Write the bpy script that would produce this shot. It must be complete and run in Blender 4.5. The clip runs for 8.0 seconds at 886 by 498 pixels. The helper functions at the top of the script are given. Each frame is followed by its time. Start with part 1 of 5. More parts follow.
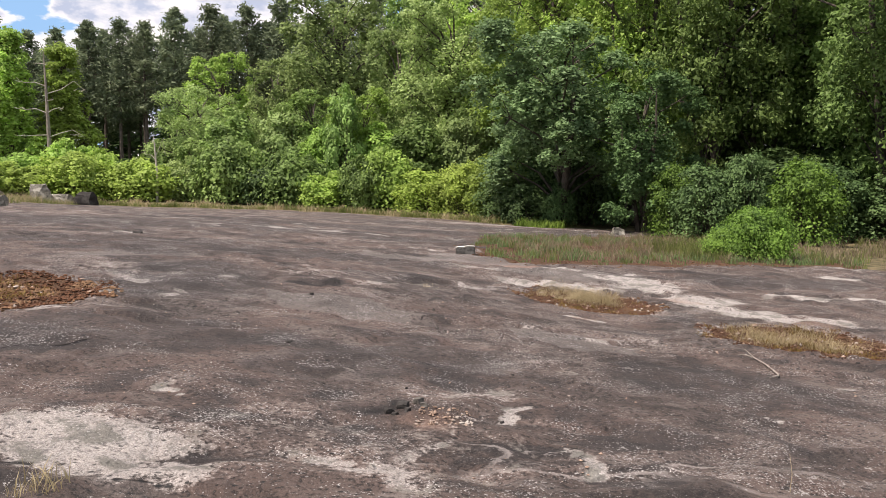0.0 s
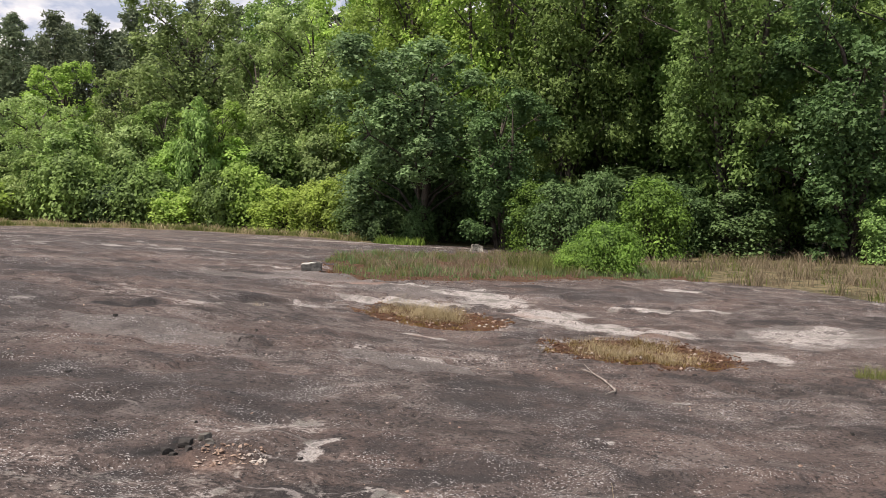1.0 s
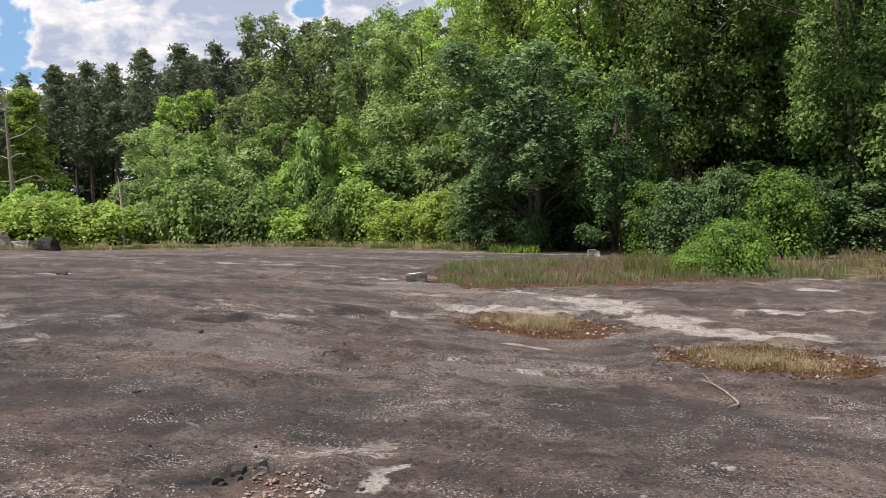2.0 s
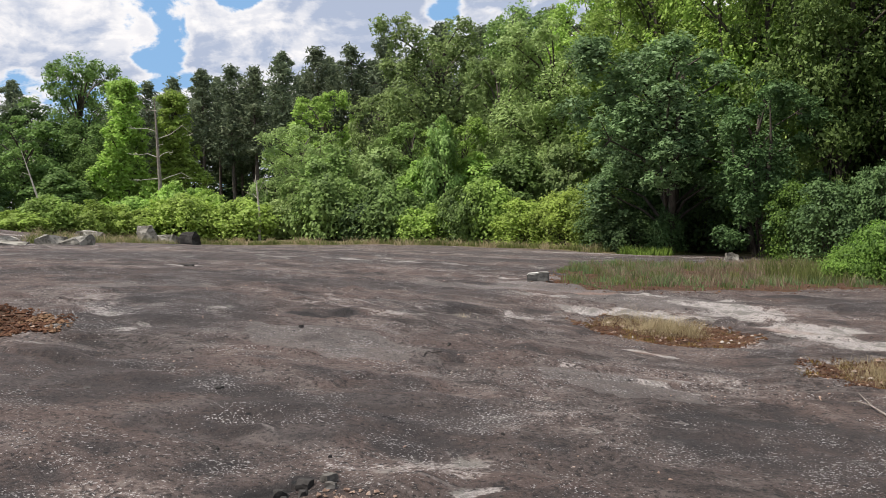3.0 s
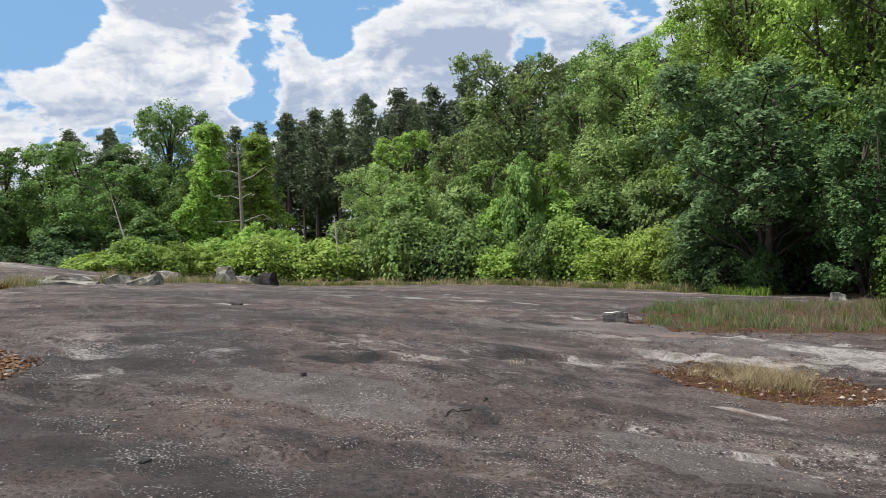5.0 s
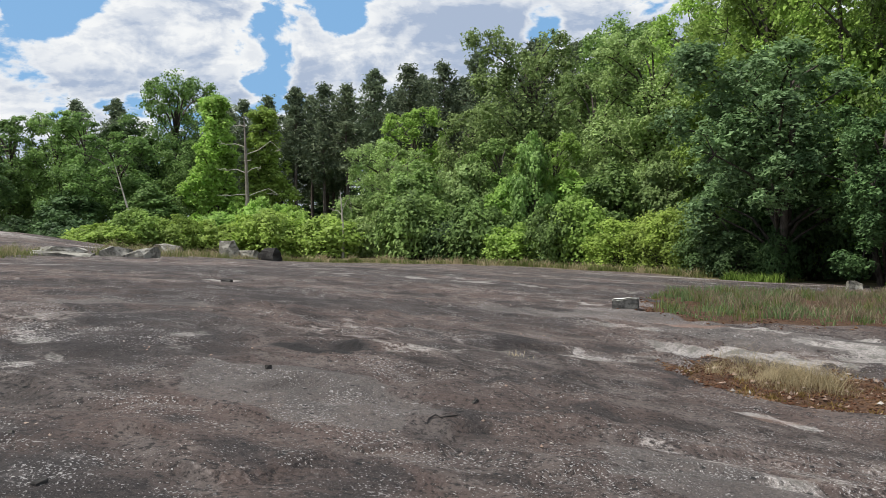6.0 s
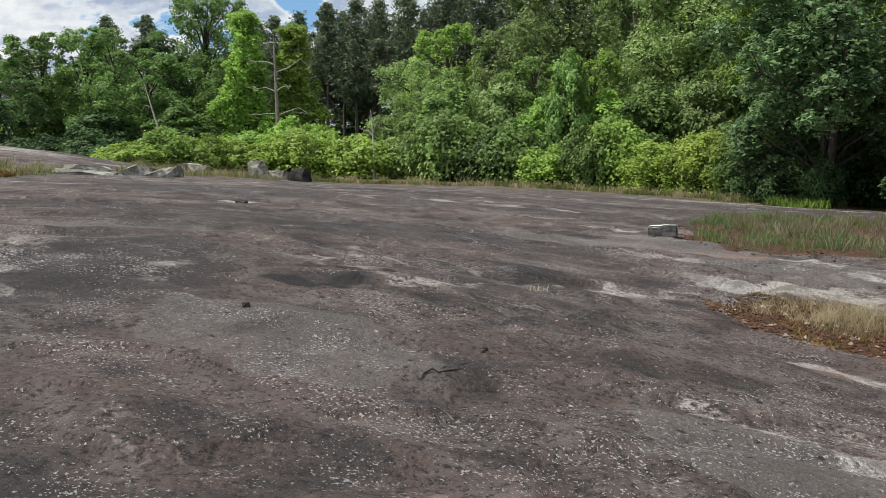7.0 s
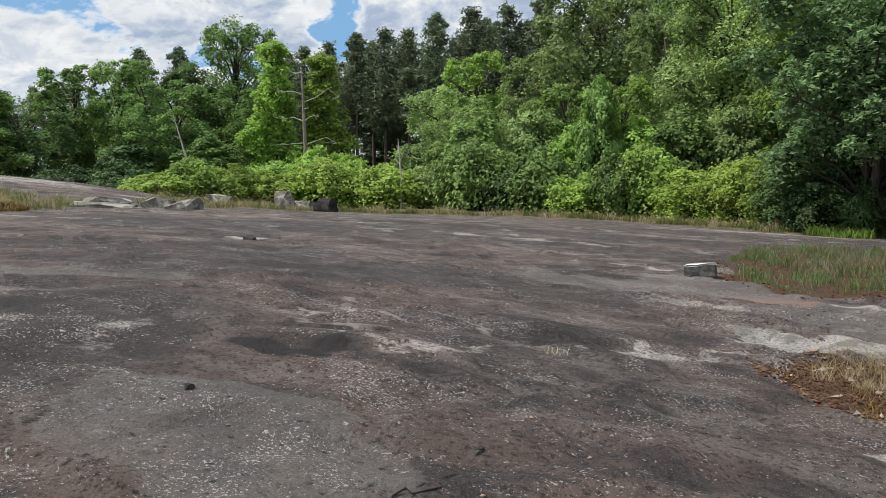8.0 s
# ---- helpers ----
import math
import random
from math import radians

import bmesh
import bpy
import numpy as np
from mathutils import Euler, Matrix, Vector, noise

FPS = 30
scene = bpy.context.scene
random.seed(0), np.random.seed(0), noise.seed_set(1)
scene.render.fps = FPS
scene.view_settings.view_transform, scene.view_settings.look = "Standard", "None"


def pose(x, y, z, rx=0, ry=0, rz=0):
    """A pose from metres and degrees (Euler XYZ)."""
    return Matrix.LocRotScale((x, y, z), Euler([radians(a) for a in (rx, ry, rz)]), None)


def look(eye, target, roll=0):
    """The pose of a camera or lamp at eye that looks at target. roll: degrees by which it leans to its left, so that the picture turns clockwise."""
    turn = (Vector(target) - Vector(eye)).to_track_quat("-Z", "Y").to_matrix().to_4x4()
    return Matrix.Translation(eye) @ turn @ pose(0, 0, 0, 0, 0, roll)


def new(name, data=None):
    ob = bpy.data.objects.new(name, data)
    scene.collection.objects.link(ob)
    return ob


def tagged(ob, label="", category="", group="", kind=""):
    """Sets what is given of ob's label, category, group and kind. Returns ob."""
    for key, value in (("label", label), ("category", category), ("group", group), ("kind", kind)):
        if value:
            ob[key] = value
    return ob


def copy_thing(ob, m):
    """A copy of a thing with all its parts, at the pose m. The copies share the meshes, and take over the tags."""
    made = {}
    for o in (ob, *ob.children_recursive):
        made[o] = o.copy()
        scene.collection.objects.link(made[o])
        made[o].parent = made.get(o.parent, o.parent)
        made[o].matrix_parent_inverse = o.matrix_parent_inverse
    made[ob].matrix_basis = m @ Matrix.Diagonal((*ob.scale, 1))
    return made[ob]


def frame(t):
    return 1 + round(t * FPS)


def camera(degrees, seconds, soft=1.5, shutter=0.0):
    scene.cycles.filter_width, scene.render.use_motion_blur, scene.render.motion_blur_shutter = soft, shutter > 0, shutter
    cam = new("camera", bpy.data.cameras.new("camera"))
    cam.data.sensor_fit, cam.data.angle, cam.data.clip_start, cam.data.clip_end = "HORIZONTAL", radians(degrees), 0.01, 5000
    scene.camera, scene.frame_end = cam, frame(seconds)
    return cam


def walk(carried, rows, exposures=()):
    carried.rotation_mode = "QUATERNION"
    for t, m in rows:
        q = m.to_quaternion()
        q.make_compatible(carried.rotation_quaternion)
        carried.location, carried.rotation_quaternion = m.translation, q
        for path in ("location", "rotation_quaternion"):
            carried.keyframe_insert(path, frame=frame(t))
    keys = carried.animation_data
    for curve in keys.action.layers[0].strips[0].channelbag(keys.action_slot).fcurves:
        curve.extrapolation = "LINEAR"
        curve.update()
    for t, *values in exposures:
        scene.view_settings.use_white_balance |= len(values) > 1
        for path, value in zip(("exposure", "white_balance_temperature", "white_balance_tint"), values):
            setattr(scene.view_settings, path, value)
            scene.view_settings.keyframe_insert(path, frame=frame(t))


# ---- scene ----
cam = camera(55.6, 8.0, soft=0.7)
METRES, EYE, TILT, LEAN, TURN = 7.6, 1.6, -4.2, 0.0, 0.0
ROWS = [
    (0.0, 0.0, 0.0, 0.0, 0.0, 0.0, -0.0),
    (0.5, 0.03, 0.0473, -0.0014, -7.87, 1.68, 0.8),
    (1.0, 0.0684, 0.0988, -0.009, -9.0, 1.24, 0.6),
    (1.5, 0.0955, 0.1469, -0.0154, -7.3, 2.01, 1.17),
    (2.0, 0.1193, 0.1942, -0.0176, -0.78, 2.16, 2.55),
    (2.2, 0.1292, 0.2140, -0.0193, 2.50, 2.28, 2.09),
    (3.3, 0.1460, 0.3228, -0.0255, 9.62, 2.83, 1.84),
    (3.5, 0.1515, 0.3425, -0.0265, 10.87, 5.21, 2.04),
    (4.0, 0.1563, 0.4125, -0.0272, 10.97, 2.55, 1.57),
    (4.5, 0.1614, 0.4726, -0.0308, 11.93, 3.32, 2.11),
    (4.7, 0.1663, 0.5025, -0.0326, 13.29, 5.84, 2.04),
    (5.8, 0.1579, 0.6481, -0.0186, 14.33, 4.03, -0.73),
    (6.0, 0.1546, 0.6755, -0.018, 14.43, 4.04, -0.31),
    (6.5, 0.1449, 0.7397, -0.0146, 15.76, 2.76, -0.75),
    (7.0, 0.1455, 0.8077, -0.0099, 16.75, -1.3, -0.95),
    (7.5, 0.1436, 0.8902, 0.0014, 17.04, -1.39, -0.74),
    (8.0, 0.1329, 0.9525, 0.0162, 18.9, 0.54, -0.82),
]
walk_rows = [(t, pose(0, 0, EYE, TILT, LEAN, TURN) @ pose(METRES * x, METRES * y, METRES * z, 90 + pitch, roll, yaw)) for t, x, y, z, yaw, pitch, roll in ROWS]
walk(cam, walk_rows, exposures=[(0.0, 0.42, 7050, 17), (1.0, 0.28, 7000, 16), (2.0, 0.18, 6850, 14), (3.5, 0.10, 6600, 11), (6.0, 0.02, 6450, 8), (8.0, -0.02, 6450, 7)])

# ---- sky, sun ----
SUN_WAY = Vector((-0.43, -0.17, 0.885)).normalized()
world = bpy.data.worlds.new("sky")
scene.world = world
world.use_nodes = True


class Nodes:
    """Short hand for building a node tree."""

    def __init__(self, tree):
        self.tree = tree
        tree.nodes.clear()

    def add(self, kind, **inputs):
        node = self.tree.nodes.new(kind)
        for key, value in inputs.items():
            self.plug(node, key, value)
        return node

    def plug(self, node, key, value):
        socket = node.inputs[int(key[1:])] if key[0] == "i" and key[1:].isdigit() else node.inputs[key.replace("_", " ")]
        if isinstance(value, bpy.types.NodeSocket):
            self.tree.links.new(value, socket)
        else:
            socket.default_value = value

    def math(self, op, a, b=0.0, clamp=False):
        node = self.add("ShaderNodeMath", i0=a, i1=b)
        node.operation, node.use_clamp = op, clamp
        return node.outputs[0]

    def mix(self, fac, a, b, mode="MIX"):
        node = self.tree.nodes.new("ShaderNodeMix")
        node.data_type, node.blend_type = "RGBA", mode
        for index, value in ((0, fac), (6, a), (7, b)):
            if isinstance(value, bpy.types.NodeSocket):
                self.tree.links.new(value, node.inputs[index])
            else:
                node.inputs[index].default_value = value if index == 0 or len(value) == 4 else (*value, 1)
        return node.outputs[2]

    def noise(self, vector, scale, detail=4.0, rough=0.55, warp=0.0):
        node = self.add("ShaderNodeTexNoise", Vector=vector, Scale=scale, Detail=detail, Roughness=rough, Distortion=warp)
        return node.outputs["Fac"]

    def ramp(self, value, low, high):
        node = self.add("ShaderNodeMapRange", i0=value, i1=low, i2=high)
        node.interpolation_type = "SMOOTHSTEP"
        return node.outputs[0]

    def scaled(self, vector, scale, turn=(0, 0, 0), shift=(0, 0, 0)):
        return self.add("ShaderNodeMapping", Vector=vector, Scale=scale, Rotation=turn, Location=shift).outputs[0]


def build_sky():
    n = Nodes(world.node_tree)
    sky = n.add("ShaderNodeTexSky")
    sky.sky_type, sky.sun_disc = "NISHITA", False
    sky.sun_elevation = math.asin(SUN_WAY.z)
    sky.sun_rotation = math.atan2(SUN_WAY.x, SUN_WAY.y)
    way = n.add("ShaderNodeTexCoord").outputs["Generated"]
    flat = n.scaled(way, (1.0, 1.0, 1.9), shift=CLOUD_SHIFT)
    body = n.noise(flat, 4.6, 9.0, 0.56, 0.25)
    above = n.noise(n.scaled(way, (1.0, 1.0, 1.9), shift=(CLOUD_SHIFT[0] - 0.012, CLOUD_SHIFT[1], CLOUD_SHIFT[2] + 0.036)), 4.6, 9.0, 0.56, 0.25)
    # undersides and cores are grey, the tops that face the sun white
    under = n.ramp(n.math("SUBTRACT", above, body), -0.05, 0.06)
    core = n.ramp(n.noise(n.scaled(way, (1.0, 1.0, 2.2), shift=(2.3, 0.7, 1.1)), 5.5, 6.0, 0.55, 0.3), 0.42, 0.62)
    lump = n.noise(flat, 13.0, 7.0, 0.6, 0.3)
    over = n.noise(n.scaled(way, (1.0, 1.0, 1.9), shift=(CLOUD_SHIFT[0] - 0.005, CLOUD_SHIFT[1], CLOUD_SHIFT[2] + 0.014)), 13.0, 7.0, 0.6, 0.3)
    puff = n.ramp(n.math("SUBTRACT", over, lump), -0.06, 0.07)
    body = n.math("ADD", n.math("MULTIPLY", body, 2.0), -0.47)
    for gap, wide, deep in GAPS:
        near = n.add("ShaderNodeVectorMath", i0=way, i1=gap)
        near.operation = "DOT_PRODUCT"
        body = n.math("SUBTRACT", body, n.math("MULTIPLY", n.ramp(near.outputs["Value"], math.cos(radians(wide)), 1.0), deep))
    cover = n.ramp(body, 0.345, 0.42)
    shade = n.math("ADD", n.math("MULTIPLY", under, 0.68), n.math("ADD", n.math("MULTIPLY", core, 0.36), n.math("MULTIPLY", puff, 0.32)))
    shade = n.math("MULTIPLY", n.math("SUBTRACT", shade, 0.02), n.ramp(body, 0.36, 0.50), True)
    cloud = n.mix(shade, (9.7, 9.7, 9.8), (4.3, 5.1, 6.7))
    blue = n.mix(0.75, sky.outputs[0], (2.6, 5.2, 8.8))
    back = n.add("ShaderNodeBackground", Color=n.mix(cover, blue, cloud), Strength=0.095)
    out = n.add("ShaderNodeOutputWorld", Surface=back.outputs[0])


CLOUD_SHIFT = (0.35, 0.1, 0.2)


def sky_way(left, up):
    """The direction so many degrees left of straight ahead and above the level."""
    return (-math.sin(radians(left)) * math.cos(radians(up)), math.cos(radians(left)) * math.cos(radians(up)), math.sin(radians(up)))


GAPS = [(sky_way(23.4, 15.4), 4.6, 0.34), (sky_way(26.5, 12.9), 3.2, 0.28), (sky_way(19.0, 17.8), 5.0, 0.30), (sky_way(7.4, 15.2), 2.2, 0.22), (sky_way(1.0, 17.2), 3.4, 0.25),
        (sky_way(38.8, 17.2), 4.6, 0.32), (sky_way(16.0, 12.3), 2.2, 0.15)]
build_sky()
sun = new("sun", bpy.data.lights.new("sun", "SUN"))
sun.data.energy, sun.data.angle, sun.data.color = 4.9, radians(0.6), (1.0, 0.95, 0.88)
sun.matrix_world = look(SUN_WAY * 200, (0, 0, 0))
tagged(sun, kind="structure")


# ---- materials ----
def material(name):
    mat = bpy.data.materials.new(name)
    mat.use_nodes = True
    return mat, Nodes(mat.node_tree)


def finish(n, colour, rough=0.9, height=None, bump=0.3, dist=0.02, spec=0.3):
    shader = n.add("ShaderNodeBsdfPrincipled", Roughness=rough)
    shader.inputs["Specular IOR Level"].default_value = spec
    n.plug(shader, "Base_Color", colour if isinstance(colour, bpy.types.NodeSocket) else (*colour, 1))
    if height is not None:
        b = n.add("ShaderNodeBump", Strength=bump, Distance=dist, Height=height)
        n.plug(shader, "Normal", b.outputs[0])
    n.add("ShaderNodeOutputMaterial", Surface=shader.outputs[0])


def leaf_material(name, dark, light, glow=0.42, gloss=0.55):
    """Leaves: each one a little different, letting some light through."""
    mat, n = material(name)
    geo = n.add("ShaderNodeNewGeometry")
    info = n.add("ShaderNodeObjectInfo")
    pos = n.add("ShaderNodeTexCoord").outputs["Object"]
    clump = n.noise(pos, 0.55, 3.0)
    spray = n.ramp(n.noise(pos, 2.4, 3.0), 0.36, 0.64)
    value = n.math("ADD", n.math("MULTIPLY", geo.outputs["Random Per Island"], 0.36), n.math("ADD", n.math("MULTIPLY", n.ramp(clump, 0.3, 0.7), 0.40), n.math("MULTIPLY", spray, 0.24)))
    colour = n.mix(value, dark, light)
    tone = n.math("ADD", n.math("MULTIPLY", info.outputs["Random"], 0.55), 0.74)
    shift = n.math("ADD", n.math("MULTIPLY", n.math("FRACT", n.math("MULTIPLY", info.outputs["Random"], 7.3)), 0.016), 0.488)
    hue = n.add("ShaderNodeHueSaturation", Value=tone, Saturation=0.93, Hue=shift, Color=colour)
    front = n.add("ShaderNodeBsdfPrincipled", Base_Color=hue.outputs[0], Roughness=gloss)
    front.inputs["Specular IOR Level"].default_value = 0.16
    thin = n.add("ShaderNodeBsdfTranslucent", Color=hue.outputs[0])
    mixed = n.add("ShaderNodeMixShader", i0=glow, i1=front.outputs[0], i2=thin.outputs[0])
    n.add("ShaderNodeOutputMaterial", Surface=mixed.outputs[0])
    return mat


def bark_material(name, dark, light):
    mat, n = material(name)
    pos = n.add("ShaderNodeTexCoord").outputs["Object"]
    grain = n.noise(n.scaled(pos, (6, 6, 1.2)), 2.0, 6.0, 0.65)
    blotch = n.noise(pos, 0.8, 3.0)
    finish(n, n.mix(n.ramp(n.math("ADD", n.math("MULTIPLY", grain, 0.7), n.math("MULTIPLY", blotch, 0.3)), 0.35, 0.65), dark, light), 0.9, grain, 0.6, 0.03)
    return mat


def stone_material(name, dark, light, crust_shade):
    mat, n = material(name)
    pos = n.add("ShaderNodeTexCoord").outputs["Object"]
    info = n.add("ShaderNodeObjectInfo")
    grain = n.noise(pos, 14.0, 6.0, 0.65)
    blotch = n.noise(pos, 2.2, 4.0, 0.6)
    colour = n.mix(n.ramp(grain, 0.3, 0.7), dark, light)
    colour = n.mix(n.ramp(blotch, 0.5, 0.62), colour, crust_shade)
    tone = n.math("ADD", n.math("MULTIPLY", info.outputs["Random"], 0.35), 0.8)
    hue = n.add("ShaderNodeHueSaturation", Value=tone, Color=colour)
    finish(n, hue.outputs[0], 0.9, grain, 0.5, 0.02)
    return mat


def blade_material(name, dark, light, glow=0.3):
    mat, n = material(name)
    geo = n.add("ShaderNodeNewGeometry")
    pos = n.add("ShaderNodeTexCoord").outputs["Object"]
    patch = n.ramp(n.noise(pos, 0.9, 3.0), 0.35, 0.65)
    value = n.math("ADD", n.math("MULTIPLY", geo.outputs["Random Per Island"], 0.6), n.math("MULTIPLY", patch, 0.4))
    colour = n.mix(value, dark, light)
    front = n.add("ShaderNodeBsdfPrincipled", Base_Color=colour, Roughness=0.7)
    front.inputs["Specular IOR Level"].default_value = 0.2
    thin = n.add("ShaderNodeBsdfTranslucent", Color=colour)
    mixed = n.add("ShaderNodeMixShader", i0=glow, i1=front.outputs[0], i2=thin.outputs[0])
    n.add("ShaderNodeOutputMaterial", Surface=mixed.outputs[0])
    return mat


def ground_material():
    """Weathered gneiss crusted dark with lichen, shade painted into two dips, with bare pale scars, rusty soil in the
    hollows and leaf litter past the rock's edge.
    """
    mat, n = material("weathered_rock")
    pos = n.add("ShaderNodeTexCoord").outputs["Object"]
    pale = n.add("ShaderNodeAttribute")
    pale.attribute_name = "pale"
    rust = n.add("ShaderNodeAttribute")
    rust.attribute_name = "rust"
    soil = n.add("ShaderNodeAttribute")
    soil.attribute_name = "soil"
    litter = n.add("ShaderNodeAttribute")
    litter.attribute_name = "litter"
    grey = n.add("ShaderNodeAttribute")
    grey.attribute_name = "grey"
    crust_shade = n.add("ShaderNodeAttribute")
    crust_shade.attribute_name = "crust_shade"
    seam = n.add("ShaderNodeAttribute")
    seam.attribute_name = "crack"
    broad = n.noise(pos, 0.42, 6.0, 0.6, 0.5)
    streak = n.noise(n.scaled(pos, (0.75, 1.25, 1.0), (0, 0, 0.2)), 0.95, 8.0, 0.60, 0.6)
    mid = n.noise(pos, 3.6, 8.0, 0.64, 0.3)
    fine = n.noise(pos, 24.0, 6.0, 0.72)
    grit = n.noise(pos, 85.0, 4.0, 0.75)
    tone = n.math("ADD", n.math("MULTIPLY", streak, 0.46), n.math("ADD", n.math("MULTIPLY", mid, 0.32), n.math("MULTIPLY", fine, 0.22)))
    colour = n.mix(n.ramp(tone, 0.41, 0.60), DARK_ROCK, MID_ROCK)
    colour = n.mix(n.math("MULTIPLY", n.ramp(broad, 0.40, 0.62), 0.7), colour, PINK_ROCK)
    worn = n.noise(n.scaled(pos, (0.8, 1.1, 1.0), (0, 0, 0.5), (4, 9, 0)), 1.5, 6.0, 0.58, 0.6)
    colour = n.mix(n.math("MULTIPLY", n.ramp(worn, 0.52, 0.63), 0.72), colour, (0.036, 0.031, 0.031))
    colour = n.mix(n.math("MULTIPLY", n.ramp(worn, 0.47, 0.37), 0.50), colour, (0.205, 0.172, 0.157))
    colour = n.mix(n.math("MULTIPLY", n.ramp(fine, 0.50, 0.38), 0.88), colour, (0.022, 0.019, 0.018))
    colour = n.mix(n.math("MULTIPLY", n.ramp(grit, 0.52, 0.68), 0.40), colour, (0.25, 0.225, 0.212))
    # worn edges of thin sheets: a pale lip with a dark foot, broken here and there
    lip = 0.0
    for size, many, thick, turn, shift in ((0.55, 7.0, 0.018, 0.25, (2, 5, 0)), (0.16, 8.0, 0.026, -0.1, (8, 1, 0))):
        field = n.noise(n.scaled(pos, (0.6, 1.15, 1.0), (0, 0, turn), shift), size, 5.0, 0.52, 0.4)
        step = n.math("FRACT", n.math("MULTIPLY", field, many))
        here = n.ramp(n.noise(n.scaled(pos, (0.7, 1.2, 1.0), shift=shift), size * 2.6, 6.0, 0.66), 0.53, 0.64)
        off = n.math("ADD", step, n.math("MULTIPLY", n.math("SUBTRACT", n.math("ADD", mid, fine), 1.0), 0.10))
        pale_lip = n.math("MULTIPLY", n.ramp(n.math("ABSOLUTE", n.math("SUBTRACT", off, 0.5)), thick, thick * 0.4), here)
        foot = n.math("MULTIPLY", n.ramp(n.math("ABSOLUTE", n.math("SUBTRACT", off, 0.5 + 1.7 * thick)), thick, thick * 0.4), here)
        colour = n.mix(n.math("MULTIPLY", foot, 0.7), colour, (0.020, 0.017, 0.017))
        colour = n.mix(n.math("MULTIPLY", pale_lip, 0.62), colour, (0.36, 0.32, 0.30))
        lip = n.math("ADD", n.math("MULTIPLY", n.ramp(off, 0.5 + 2.2 * thick, 0.5), here), lip)
    # smoother grey sheets without their crust
    sheet = n.ramp(n.math("ADD", grey.outputs["Fac"], n.math("MULTIPLY", n.math("ADD", mid, fine), 0.25)), 0.44, 0.50)
    colour = n.mix(n.math("MULTIPLY", sheet, 0.5), colour, n.mix(n.ramp(grit, 0.35, 0.65), (0.130, 0.115, 0.107), (0.235, 0.213, 0.200)))
    # thin dark crust of lichen
    edge0 = n.math("ADD", n.math("MULTIPLY", mid, 0.5), n.math("MULTIPLY", fine, 0.5))
    dark = n.ramp(n.math("ADD", n.math("MULTIPLY", crust_shade.outputs["Fac"], 0.5), n.math("ADD", n.math("MULTIPLY", mid, 0.6), n.math("MULTIPLY", streak, 0.4))), 0.60, 0.86)
    colour = n.mix(n.math("MULTIPLY", dark, 0.75), colour, (0.045, 0.039, 0.038))
    # shade inside the dip and the crevice, painted near black
    hollow_shade = n.ramp(n.math("ADD", crust_shade.outputs["Fac"], n.math("MULTIPLY", edge0, 0.4)), 0.95, 1.15)
    colour = n.mix(n.math("MULTIPLY", hollow_shade, 0.7), colour, (0.016, 0.014, 0.013))
    split = n.ramp(n.math("ADD", seam.outputs["Fac"], n.math("MULTIPLY", n.math("SUBTRACT", mid, 0.5), 0.7)), 0.74, 0.94)
    # pale scars: bare grain where the crust has come off, in broken patches
    edge = n.math("ADD", n.math("MULTIPLY", mid, 0.42), n.math("ADD", n.math("MULTIPLY", fine, 0.36), n.math("MULTIPLY", streak, 0.22)))
    wide = n.math("MULTIPLY", n.ramp(n.noise(n.scaled(pos, (0.5, 1.2, 1.0), (0, 0, 0.15), (7, 3, 0)), 0.8, 6.0, 0.65, 0.6), 0.46, 0.74), 0.42)
    much = n.math("MAXIMUM", pale.outputs["Fac"], n.math("ADD", wide, n.math("MULTIPLY", pale.outputs["Fac"], 0.5)))
    scar = n.ramp(n.math("ADD", edge, n.math("MULTIPLY", much, 0.34)), 0.640, 0.725)
    bare = n.mix(n.ramp(grit, 0.34, 0.66), (0.31, 0.275, 0.255), (0.68, 0.63, 0.59))
    bare = n.mix(n.math("MULTIPLY", n.ramp(fine, 0.50, 0.37), 0.65), bare, (0.13, 0.115, 0.11))
    bare = n.mix(n.math("MULTIPLY", n.ramp(mid, 0.50, 0.60), 0.75), bare, (0.185, 0.185, 0.158))
    colour = n.mix(n.math("MULTIPLY", scar, n.math("ADD", n.math("MULTIPLY", pale.outputs["Fac"], 0.60), 0.28, True)), colour, bare)
    colour = n.mix(n.math("MULTIPLY", split, 0.9), colour, (0.014, 0.012, 0.012))
    # flecks of quartz and light lichen
    zone = n.ramp(n.noise(n.scaled(pos, (0.6, 1.3, 1.0)), 1.5, 8.0, 0.72), 0.43, 0.66)
    flake = n.noise(pos, 34.0, 4.0, 0.62)
    fleck = n.math("MULTIPLY", n.ramp(n.math("ADD", flake, n.math("MULTIPLY", zone, 0.14)), 0.722, 0.75), n.math("SUBTRACT", 1.0, hollow_shade))
    colour = n.mix(n.math("MULTIPLY", fleck, 0.72), colour, (0.50, 0.47, 0.45))
    crumb = n.noise(n.scaled(pos, (1, 1, 1), (0, 0, 0.7), (3, 1, 0)), 58.0, 3.0, 0.6)
    often = n.ramp(n.math("ADD", n.math("MULTIPLY", streak, 0.5), n.math("MULTIPLY", n.noise(pos, 2.3, 6.0, 0.7), 0.5)), 0.40, 0.60)
    speck = n.ramp(n.math("ADD", crumb, n.math("MULTIPLY", often, 0.15)), 0.722, 0.745)
    speck = n.math("MULTIPLY", speck, n.math("SUBTRACT", 1.0, hollow_shade))
    colour = n.mix(n.math("MULTIPLY", speck, 0.7), colour, (0.60, 0.57, 0.55))
    # shade of small cavities, painted near black without any depth
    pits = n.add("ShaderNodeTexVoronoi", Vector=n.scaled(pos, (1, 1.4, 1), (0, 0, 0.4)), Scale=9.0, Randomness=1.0)
